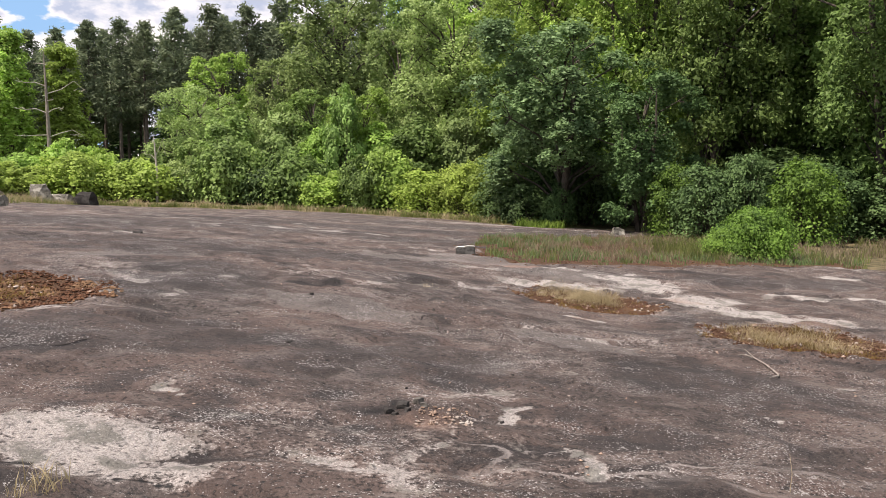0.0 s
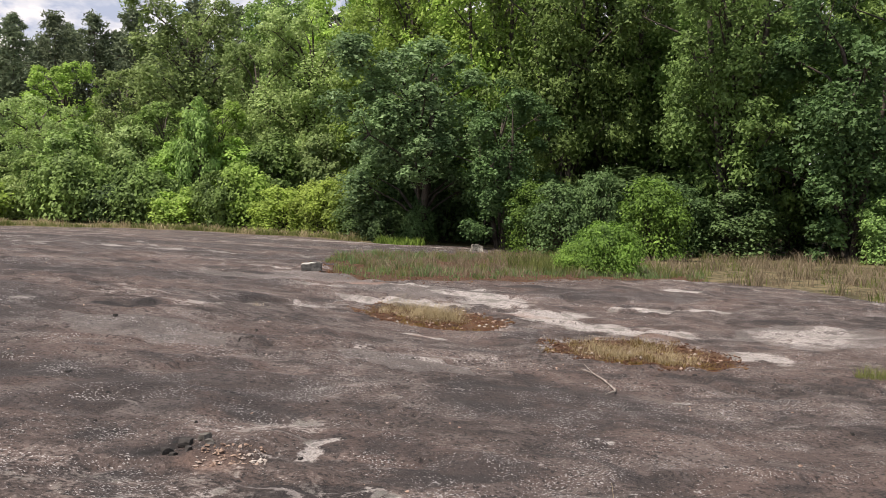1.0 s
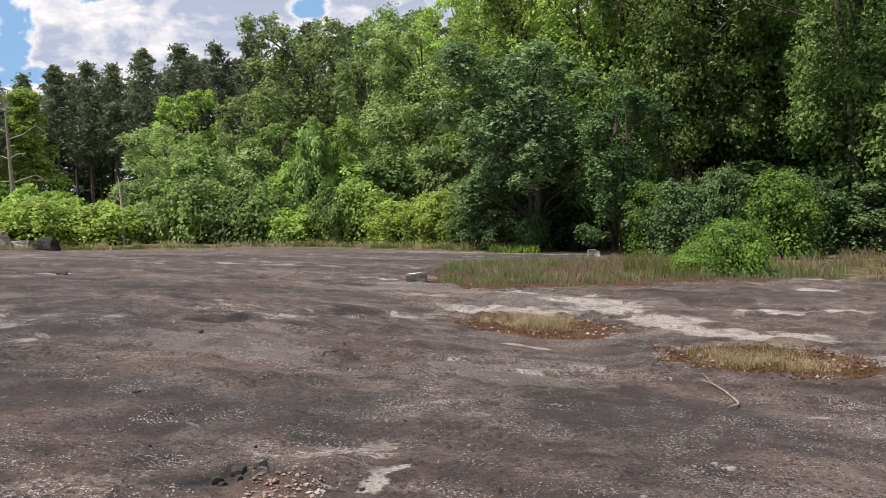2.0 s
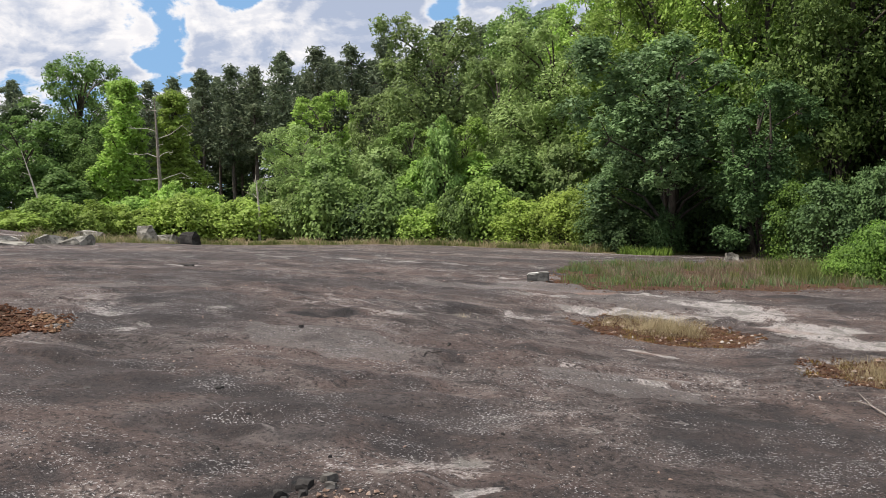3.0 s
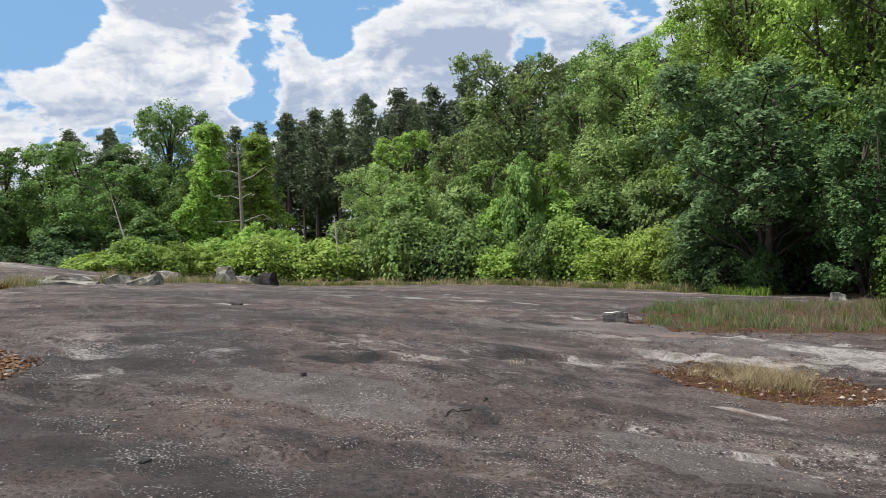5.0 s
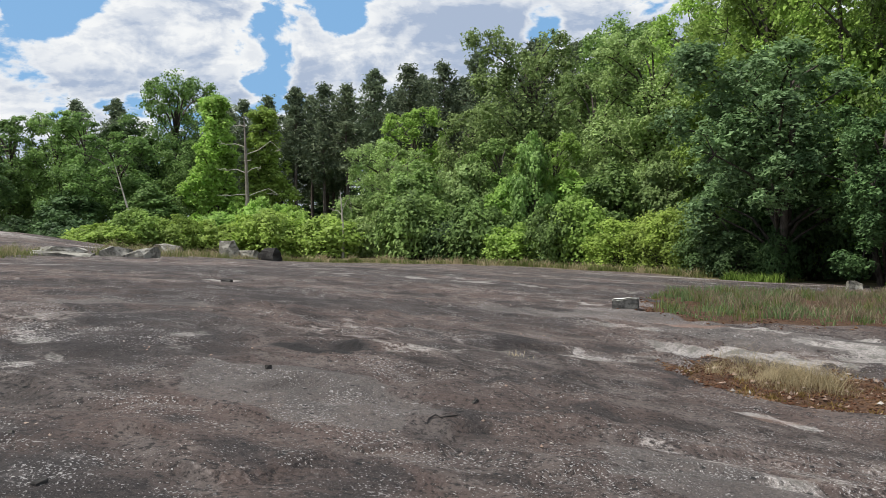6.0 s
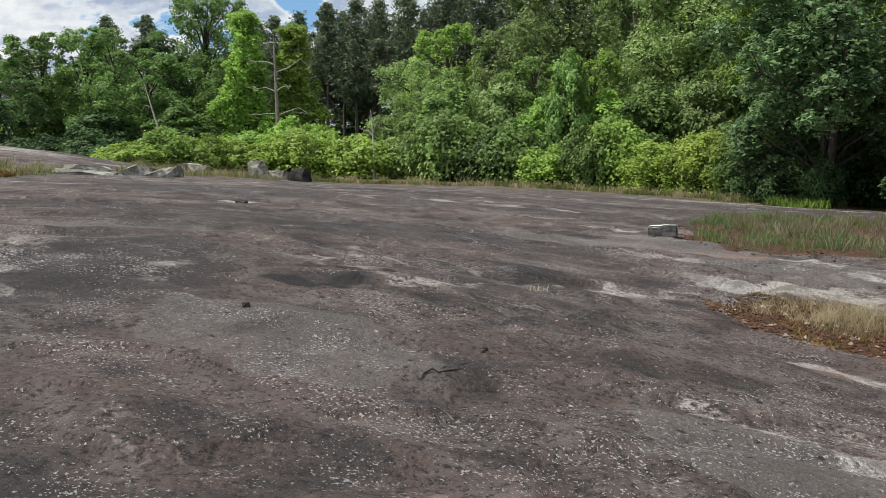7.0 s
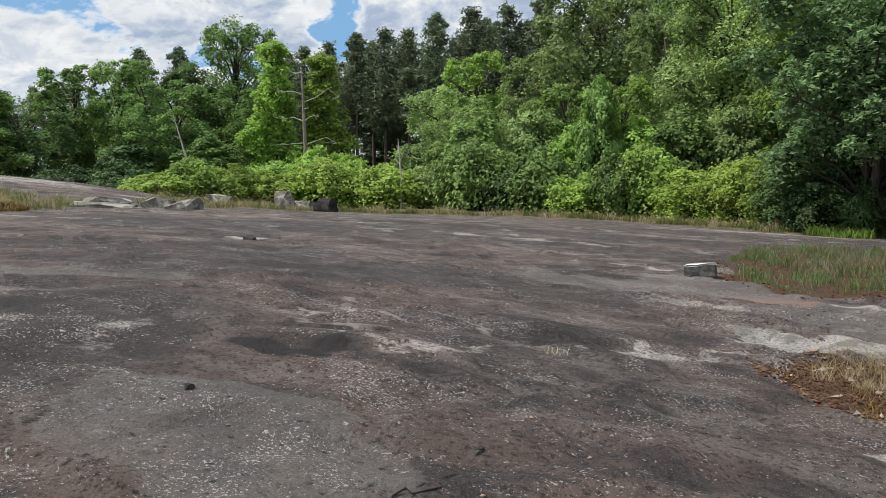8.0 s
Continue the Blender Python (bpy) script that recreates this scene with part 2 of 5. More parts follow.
    pit_shade = n.math("MULTIPLY", n.ramp(n.math("ADD", pits.outputs["Distance"], n.math("MULTIPLY", fine, 0.4)), 0.42, 0.30), n.ramp(mid, 0.56, 0.44))
    colour = n.mix(n.math("MULTIPLY", pit_shade, 0.85), colour, (0.016, 0.018, 0.018))
    colour = n.mix(n.math("MULTIPLY", n.ramp(n.math("ADD", rust.outputs["Fac"], n.math("MULTIPLY", mid, 0.8)), 0.65, 1.15), 0.6), colour, (0.34, 0.215, 0.165))
    earth = n.mix(n.ramp(fine, 0.3, 0.7), (0.046, 0.024, 0.013), (0.14, 0.074, 0.040))
    colour = n.mix(n.ramp(n.math("ADD", soil.outputs["Fac"], n.math("MULTIPLY", edge, 0.5)), 0.65, 0.85), colour, earth)
    litterc = n.mix(n.ramp(n.noise(pos, 1.7, 8.0, 0.7), 0.35, 0.65), (0.06, 0.055, 0.025), (0.22, 0.175, 0.095))
    colour = n.mix(n.ramp(n.math("ADD", litter.outputs["Fac"], n.math("MULTIPLY", mid, 0.4)), 0.55, 0.85), colour, litterc)
    height = n.math("ADD", n.math("ADD", n.math("MULTIPLY", mid, 1.2), n.math("MULTIPLY", fine, 0.45)), n.math("ADD", n.math("MULTIPLY", streak, 2.0), n.math("ADD", n.math("MULTIPLY", scar, -0.12), n.math("ADD", n.math("MULTIPLY", split, -0.4), n.math("MULTIPLY", lip, 0.22)))))
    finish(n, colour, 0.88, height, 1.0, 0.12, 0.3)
    return mat


DARK_ROCK, MID_ROCK, PINK_ROCK = (0.035, 0.0275, 0.025), (0.137, 0.105, 0.093), (0.156, 0.108, 0.091)
M_GROUND = ground_material()
M_BROAD = leaf_material("broad_leaves", (0.038, 0.080, 0.020), (0.315, 0.510, 0.122), 0.37)
M_BRIGHT = leaf_material("bright_leaves", (0.095, 0.175, 0.026), (0.440, 0.690, 0.120), 0.42)
# dark green leaves; the tone also paints shade under and between trees
M_DEEP_SHADE = leaf_material("deep_shade_leaves", (0.018, 0.044, 0.015), (0.142, 0.255, 0.076), 0.28)
M_TEAL = leaf_material("bluish_leaves", (0.040, 0.086, 0.034), (0.350, 0.560, 0.225), 0.38)
M_FEATHER = leaf_material("pale_leaves", (0.076, 0.120, 0.032), (0.425, 0.580, 0.190), 0.37)
M_YELLOW = leaf_material("yellowish_leaves", (0.135, 0.205, 0.032), (0.460, 0.660, 0.105), 0.40)
M_SHRUB = leaf_material("shrub_leaves", (0.026, 0.062, 0.010), (0.225, 0.400, 0.048), 0.36)
M_NEEDLE = leaf_material("pine_needles", (0.060, 0.088, 0.050), (0.260, 0.325, 0.180), 0.30, 0.6)
M_BARK = bark_material("bark", (0.030, 0.024, 0.020), (0.115, 0.095, 0.078))
M_GREYBARK = bark_material("grey_bark", (0.12, 0.10, 0.085), (0.33, 0.29, 0.25))
M_PINEBARK = bark_material("pine_bark", (0.055, 0.043, 0.037), (0.19, 0.155, 0.135))
M_DEADWOOD = bark_material("bleached_wood", (0.27, 0.24, 0.20), (0.60, 0.55, 0.49))
M_STONE = stone_material("grey_stone", (0.085, 0.080, 0.066), (0.24, 0.225, 0.19), (0.38, 0.36, 0.31))
M_BLOCK = stone_material("block_stone", (0.055, 0.050, 0.044), (0.16, 0.148, 0.13), (0.34, 0.32, 0.29))


def lit_top_material():
    """Dark stone with sunlight painted onto its level top as a paler colour."""
    mat, n = material("lit_top_stone")
    pos = n.add("ShaderNodeTexCoord").outputs["Object"]
    geo = n.add("ShaderNodeNewGeometry")
    grain = n.noise(pos, 16.0, 6.0, 0.65)
    up = n.add("ShaderNodeSeparateXYZ", Vector=geo.outputs["Normal"])
    colour = n.mix(n.ramp(grain, 0.3, 0.7), (0.048, 0.046, 0.042), (0.15, 0.145, 0.132))
    # upward faces take a pale colour in place of sunlight
    colour = n.mix(n.ramp(n.math("ADD", up.outputs["Z"], n.math("MULTIPLY", grain, 0.5)), 0.90, 1.05), colour, (0.60, 0.59, 0.54))
    finish(n, colour, 0.9, grain, 0.5, 0.02)
    return mat


M_LIT_TOP = lit_top_material()
M_DARKSTONE = stone_material("dark_stone", (0.022, 0.020, 0.018), (0.05, 0.045, 0.042), (0.07, 0.065, 0.06))
M_CLOD = stone_material("rusty_clods", (0.042, 0.017, 0.008), (0.125, 0.056, 0.028), (0.17, 0.10, 0.055))
M_PALECHIP = stone_material("pale_chips", (0.18, 0.115, 0.085), (0.40, 0.29, 0.22), (0.42, 0.38, 0.34))
M_STRAW = blade_material("dry_straw", (0.21, 0.165, 0.085), (0.56, 0.47, 0.29), 0.3)
M_MOSS = blade_material("yellow_moss", (0.095, 0.060, 0.018), (0.27, 0.185, 0.055), 0.25)
M_LUSH = blade_material("lush_grass", (0.07, 0.12, 0.02), (0.26, 0.38, 0.07))
M_IRIS = blade_material("green_blades", (0.070, 0.115, 0.042), (0.22, 0.31, 0.125), 0.35)
M_SEDGE = blade_material("brown_sedge", (0.125, 0.100, 0.062), (0.33, 0.265, 0.18), 0.3)
M_GREENSEDGE = blade_material("green_sedge", (0.075, 0.10, 0.025), (0.23, 0.25, 0.085), 0.35)


# ---- tools for shapes ----
def mesh_of(name, verts, faces, mat, smooth=False):
    """A mesh from an array of places and an array of faces that all have as many corners."""
    verts, faces = np.asarray(verts, dtype=np.float32), np.asarray(faces, dtype=np.int32)
    data = bpy.data.meshes.new(name)
    count, corners = faces.shape
    data.vertices.add(len(verts))
    data.vertices.foreach_set("co", verts.ravel())
    data.loops.add(count * corners)
    data.loops.foreach_set("vertex_index", faces.ravel())
    data.polygons.add(count)
    data.polygons.foreach_set("loop_start", np.arange(0, count * corners, corners, dtype=np.int32))
    data.update(calc_edges=True)
    data.polygons.foreach_set("use_smooth", np.full(count, smooth))
    data.materials.append(mat)
    return data


def part(name, data, parent=None, label=""):
    ob = new(name, data)
    ob.parent = parent
    return tagged(ob, label)


def joined(pieces):
    """Several (verts, faces) put together as one."""
    verts, faces, base = [], [], 0
    for v, f in pieces:
        verts.append(v)
        faces.append(np.asarray(f) + base)
        base += len(v)
    return np.vstack(verts), np.vstack(faces)


def limb(points, radii, sides=6):
    """A tapered round limb along points."""
    points = np.asarray(points, float)
    rings, faces = [], []
    for i, p in enumerate(points):
        way = points[min(i + 1, len(points) - 1)] - points[max(i - 1, 0)]
        way /= np.linalg.norm(way) + 1e-9
        side = np.cross(way, (0.31, 0.95, 0.02) if abs(way[2]) > 0.8 else (0, 0, 1))
        side /= np.linalg.norm(side)
        up = np.cross(side, way)
        a = np.arange(sides) * 2 * np.pi / sides
        rings.append(p + radii[i] * (np.cos(a)[:, None] * side + np.sin(a)[:, None] * up))
    for i in range(len(points) - 1):
        for k in range(sides):
            l = (k + 1) % sides
            faces.append((i * sides + k, i * sides + l, (i + 1) * sides + l, (i + 1) * sides + k))
    return np.vstack(rings), np.array(faces)


def leaves(centres, normals, length, width, rng, jitter=0.7):
    """A pointed leaf at each place."""
    count = len(centres)
    nrm = normals + rng.normal(0, jitter, (count, 3))
    nrm /= np.linalg.norm(nrm, axis=1)[:, None] + 1e-9
    along = np.cross(nrm, rng.normal(0, 1, (count, 3)))
    along /= np.linalg.norm(along, axis=1)[:, None] + 1e-9
    across = np.cross(nrm, along)
    ln = (length * rng.uniform(0.6, 1.35, count))[:, None]
    wd = (width * rng.uniform(0.6, 1.35, count))[:, None]
    tip = centres + along * ln * 0.62 - nrm * ln * 0.10
    b = centres + across * wd * 0.62 - along * ln * 0.38
    d = centres - across * wd * 0.62 - along * ln * 0.38
    verts = np.stack([tip, b, d], axis=1).reshape(-1, 3)
    return verts, np.arange(count * 3).reshape(-1, 3)


def on_ball(count, rng):
    v = rng.normal(0, 1, (count, 3))
    return v / np.linalg.norm(v, axis=1)[:, None]


def rise(x, y):
    """The height of the rock and of the ground round it."""
    x, y = np.asarray(x, float), np.asarray(y, float)
    z = -0.042 - 0.0655 * 18 * np.tanh(x / 18) - 0.0051 * 40 * np.tanh((y - 20) / 40)
    for cx, cy, wide, high in SWELLS:
        z = z + high * np.exp(-((x - cx) ** 2 + (y - cy) ** 2) / (2 * wide * wide))
    return z


SWELLS = [(0, 8, 8, -0.2963), (0, 20, 12, 0.1184), (-38, 42, 9, 1.8593), (0, 50, 30, -0.1987), (3.5, 13, 3, -0.1383),
          (-3, 12, 4, 0.326), (-24, 54, 10, -0.5066), (-20, 27, 8, 0.1376), (9, 20, 5, 0.0608), (0, 5, 3, 0.0343), (-5.2, 16.3, 2.8, 0.11)]


def wave(x, y, size, seed=0.0):
    """Smooth uneven waves between about -1 and 1."""
    x, y = np.asarray(x, float) / size, np.asarray(y, float) / size
    out = 0
    for k in range(6):
        a = seed + k * 2.399
        out = out + np.sin(x * math.cos(a) * (1 + 0.23 * k) * 3 + y * math.sin(a) * (1 + 0.23 * k) * 3 + 5.1 * k + seed * 7 + 0.9 * np.sin(1.7 * y + k))
    return out / 3.2


def oval(x, y, cx, cy, rx, ry, turn=0.0):
    """1 at the middle of an oval, 0 at its rim, minus outside."""
    c, s = math.cos(radians(turn)), math.sin(radians(turn))
    u, v = (x - cx) * c + (y - cy) * s, -(x - cx) * s + (y - cy) * c
    return 1 - np.sqrt((u / rx) ** 2 + (v / ry) ** 2)


# ---- the rock and the ground round it ----
HOLLOWS = [(-5.45, 9.9, 1.4, 1.35, 0), (2.57, 14.4, 1.27, 1.18, -4), (5.08, 11.75, 1.36, 1.3, -12)]
SCARS = [(-2.25, 5.1, 0.95, 0.6, -28, 0.95), (-1.55, 4.75, 0.5, 0.35, -10, 0.7), (-0.35, 4.95, 0.45, 0.32, 20, 0.7), (0.65, 6.5, 0.16, 0.12, 0, 1.0), (0.35, 7.1, 0.45, 0.5, 0, 0.5),
         (2.0, 6.32, 0.13, 0.06, 0, 1.0), (2.67, 6.97, 0.16, 0.03, -50, 1.0), (0.88, 5.45, 0.12, 0.32, 12, 0.9), (-2.02, 6.35, 0.13, 0.1, 0, 1.0), (4.3, 8.55, 0.22, 0.07, -10, 0.9), (-0.6, 5.2, 0.2, 0.1, 0, 0.8)]
RIMS = [(3.9, 17.2, 1.3, 0.5, -15, 0.85), (5.0, 15.5, 0.9, 0.5, -30, 0.85), (6.3, 13.6, 0.8, 0.4, -25, 0.75), (1.5, 15.8, 0.45, 0.5, 30, 1.0), (2.3, 16.1, 1.4, 0.45, 5, 0.95), (2.9, 17.4, 2.0, 1.1, 0, 0.40), (2.6, 18.6, 0.7, 0.22, 0, 0.9), (3.9, 18.6, 0.5, 0.2, 0, 0.9), (4.0, 16.6, 0.9, 0.7, -40, 0.8), (4.55, 15.2, 0.7, 0.6, -40, 0.9),
        (5.4, 14.0, 1.2, 0.62, -25, 0.85), (7.0, 16.3, 0.75, 0.28, -10, 0.95), (8.4, 16.2, 0.9, 0.3, -5, 0.9), (8.7, 13.4, 1.5, 1.2, 20, 0.62), (6.75, 11.6, 0.45, 0.7, 10, 0.8), (9.6, 20.4, 0.7, 0.4, 0, 0.95)]
FLAWS = [(-0.6, 5.6, 2.6, 1.2, 0, 0.36), (1.2, 8.6, 2.4, 1.0, -10, 0.30), (2.05, 12.45, 0.16, 0.30, 40, 1.0), (-0.55, 22.3, 0.6, 0.3, 0, 0.95), (0.7, 17.5, 1.3, 0.9, 0, 0.42), (-0.32, 4.95, 0.36, 0.16, 0, 0.9), (-0.65, 5.15, 0.17, 0.13, 0, 0.9), (2.6, 10.3, 1.5, 0.4, -30, 0.40),
         (3.1, 10.9, 0.9, 0.25, -20, 0.42)]
LEFT_FLAWS = [(-4.9, 12.4, 0.9, 0.45, 20, 0.42), (-4.0, 11.5, 0.7, 0.3, 30, 0.42), (-3.3, 10.1, 0.4, 0.35, 0, 0.42), (-2.9, 11.8, 0.35, 0.5, 0, 0.4), (-3.9, 9.2, 0.8, 0.22, 20, 0.55), (-8.2, 21.5, 0.5, 0.6, 0, 1.3), (-3.35, 10.3, 0.25, 0.4, 0, 0.5), (-4.5, 11.8, 0.5, 0.7, 30, 0.46),
              (-3.0, 12.1, 0.25, 0.6, 0, 0.5)]
FAR_FLAWS = [(-12, 40, 9, 0.45, 4, 0.7), (-6, 46, 10, 0.5, -3, 0.65), (-3, 36, 8, 0.3, 3, 0.6), (-14, 31, 8, 0.3, 8, 0.6), (2, 47, 7, 0.9, -8, 0.7), (-9, 26, 5, 0.25, 6, 0.6), (-4, 29, 4, 0.2, -4, 0.6), (-16, 24, 4, 0.3, 10, 0.7), (-34, 41, 9, 4, 20, 0.55)]
# dark crust patches; the dip and the crevice carry painted shade here too
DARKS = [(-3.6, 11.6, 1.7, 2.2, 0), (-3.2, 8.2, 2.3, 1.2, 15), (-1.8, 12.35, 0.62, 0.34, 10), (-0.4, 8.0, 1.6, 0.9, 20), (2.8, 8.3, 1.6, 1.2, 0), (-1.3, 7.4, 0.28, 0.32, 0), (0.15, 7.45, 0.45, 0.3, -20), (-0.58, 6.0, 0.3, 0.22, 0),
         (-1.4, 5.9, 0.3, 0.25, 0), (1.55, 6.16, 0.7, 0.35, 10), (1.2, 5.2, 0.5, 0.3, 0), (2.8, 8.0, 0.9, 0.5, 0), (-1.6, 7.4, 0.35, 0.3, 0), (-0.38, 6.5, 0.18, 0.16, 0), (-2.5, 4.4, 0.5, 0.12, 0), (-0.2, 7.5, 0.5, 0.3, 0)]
FAR_DARKS = [(-3, 33, 10, 4, 0), (0, 26, 4, 2.5, 0), (2, 41, 9, 4, 0), (-7, 18, 4, 2.5, 0), (-12, 25, 6, 3, 0), (-5.0, 15.5, 3.0, 1.6, 0), (-0.9, 16.8, 1.5, 1.0, 0), (-4, 17, 5, 1.8, 6),
             (4, 25, 6, 2.5, 0), (-8, 27, 9, 2.5, 8), (7.2, 18.6, 3.0, 1.4, 0)]
# pale seams: width, then places along each
SEAMS = [(0.16, (0.0, 6.1), (-0.06, 5.8), (-0.13, 5.48), (-0.3, 5.11), (-0.5, 4.8)), (0.13, (-5.0, 18.2), (-4.4, 17.9), (-3.8, 17.6)), (0.12, (-3.95, 13.8), (-3.2, 13.58)), (0.22, (-2.05, 12.86), (-1.65, 12.84), (-1.25, 12.74), (-1.02, 12.81)), (0.13, (-1.02, 12.81), (-0.6, 13.5), (-0.1, 13.95), (0.5, 14.2), (1.0, 14.9)),
         (0.15, (1.15, 10.9), (1.7, 10.3), (2.2, 10.05)), (0.3, (9.0, 24.2), (11.0, 26.0), (11.8, 22.3), (12.9, 20.3), (13.5, 18.5))]


# dark splits: places along each
CRACKS = [((-3.91, 7.34), (-3.53, 7.58), (-3.27, 7.82), (-2.99, 8.08)), ((-2.60, 4.60), (-2.41, 4.75), (-2.2, 4.79)), ((-2.03, 4.66), (-1.86, 4.64), (-1.6, 4.58)), ((-0.26, 10.2), (-0.2, 10.4), (-0.12, 10.66)),
          ((-2.1, 11.85), (-1.75, 12.1), (-1.5, 12.2)), ((-0.2, 8.0), (0.05, 7.9)), ((1.4, 11.3), (1.9, 11.1))]


def seam_at(x, y, wide, *spots):
    """1 on a line of places, 0 at a distance of wide from it."""
    best = np.full_like(x, 9.0)
    for (ax, ay), (bx, by) in zip(spots, spots[1:]):
        s = np.clip(((x - ax) * (bx - ax) + (y - ay) * (by - ay)) / ((bx - ax) ** 2 + (by - ay) ** 2), 0, 1)
        best = np.minimum(best, np.hypot(x - ax - s * (bx - ax), y - ay - s * (by - ay)))
    return np.clip(1 - best / wide, 0, 1)


def spacing(low, fine_low, fine_high, high, step, growth, growth_low):
    """Grid lines that are close between fine_low and fine_high and further and further apart outside."""
    lines = list(np.arange(fine_low, fine_high + step, step))
    s = step
    while lines[0] > low:
        s *= growth_low
        lines.insert(0, lines[0] - s)
    s = step
    while lines[-1] < high:
        s *= growth
        lines.append(lines[-1] + s)
    return np.array(lines)


def rock_edge(x):
    """How far ahead the bare rock reaches."""
    return 51.5 + 7.0 / (1 + np.exp((x + 13) / 3.0)) - 2.0 / (1 + np.exp(-(x - 3) / 2.0)) + 0.9 * wave(x, 0, 6.0, 1.3)


def meadow_at(x, y):
    """Above 0 inside the wet meadow in the seam of the rock."""
    front = np.where(x < 2.1, 19.9 - 1.15 * (x - 2.1), 19.9 + 0.5 * (x - 2.1))
    back = 32.0 + 1.15 * (x - 1.6)
    left = x - 0.95 - 0.06 * (y - 22)
    return np.minimum(np.minimum((y - front) * 0.7, (back - y) * 0.4), np.minimum(left, 13.5 - x)) + 0.25 * wave(x, y, 1.5, 2.0)


def right_meadow_at(x, y):
    side = np.where(y < 26.4, 11.4 + (26.4 - y) * 0.33, 11.4)
    return np.minimum(np.minimum(x - side, y - 12), (44 - y) * 0.5) + 0.3 * wave(x, y, 2.0, 4.0)


def left_meadow_at(x, y):
    return np.maximum(2.2 * oval(x, y, -24.5, 48, 2.6, 14, 16), np.maximum(2.0 * oval(x, y, -24.5, 32.0, 5.0, 2.0, -35), 1.5 * oval(x, y, -20.0, 27.3, 1.9, 1.2, -30))) + 0.25 * wave(x, y, 1.2, 5.0)


def relief(x, y):
    """Small unevenness of the rock: worn waves, low ledges and the hollows."""
    near = np.exp(-np.maximum(0, np.hypot(x, y - 10) - 14) / 14)
    rugged = 0.5 + 0.5 * np.clip(wave(x, y, 3.1, 7.7) * 1.4, -1, 1)
    z = near * (0.026 * wave(x, y, 2.6, 0.4) + 0.024 * wave(x * 0.6, y * 1.4, 0.9, 2.2) + rugged * 0.026 * wave(x * 0.8, y, 0.40, 3.1) + rugged * 0.006 * wave(x, y, 0.2, 6.3))
    # thin sheets that have flaked off, leaving low uneven edges
    sheet = 1.6 * wave(x * 0.45 + 0.3 * wave(x, y, 0.8, 6.0), y, 3.4, 4.4) + 0.25 * wave(x, y, 0.7, 5.2)
    part_up = sheet - np.floor(sheet)
    z = z + near * 0.042 * (np.clip(part_up / 0.10, 0, 1) - part_up)
    z = z + (1 - near) * 0.05 * wave(x * 0.35, y, 4.0, 1.0)
    # further off, low broken ledges that run across
    shelf = 1.1 * wave(x * 0.22 + 0.4 * wave(x, y, 5.0, 2.6), y, 7.0, 2.9)
    part_up = shelf - np.floor(shelf)
    z = z + np.clip((y - 19) / 8, 0, 1) * np.exp(-np.maximum(0, y - 52) / 8) * 0.075 * (np.clip(part_up / 0.08, 0, 1) - part_up)
    for cx, cy, rx, ry, turn in HOLLOWS:
        z = z - 0.05 * np.clip(oval(x, y, cx, cy, rx, ry, turn) * 4, 0, 1)
    z = z - 0.065 * np.clip(oval(x, y, -1.85, 12.35, 0.66, 0.40, 6) * 1.6, 0, 1) ** 1.5 + 0.05 * np.exp(-((x + 1.2) / 0.8) ** 2 - ((y - 12.75) / 0.22) ** 2)
    z = z - 0.05 * np.clip(oval(x, y, -0.42, 6.45, 0.24, 0.18) * 2, 0, 1) - 0.03 * np.clip(oval(x, y, -1.25, 7.4, 0.4, 0.3) * 2, 0, 1) - 0.06 * np.clip(oval(x, y, 0.15, 7.45, 0.55, 0.35, -20) * 1.6, 0, 1) - 0.05 * np.clip(oval(x, y, -0.58, 6.0, 0.34, 0.26) * 1.8, 0, 1)
    # two broken sheets of rock, each a low step
    ledge = y - 13.75 - 0.10 * wave(x, 0, 0.9, 0.7) - 0.04 * x
    z = z + 0.035 * np.clip(ledge / 0.10, 0, 1) * np.exp(-((x + 0.4) / 2.6) ** 2) * np.exp(-np.clip(ledge, 0, 9) / 1.2)
    z = z + 0.10 * np.exp(-((x - 2.8) / 2.6) ** 2 - ((y - 17.6) / 0.9) ** 2)
    return z


def height(x, y):
    return rise(x, y) + relief(x, y)


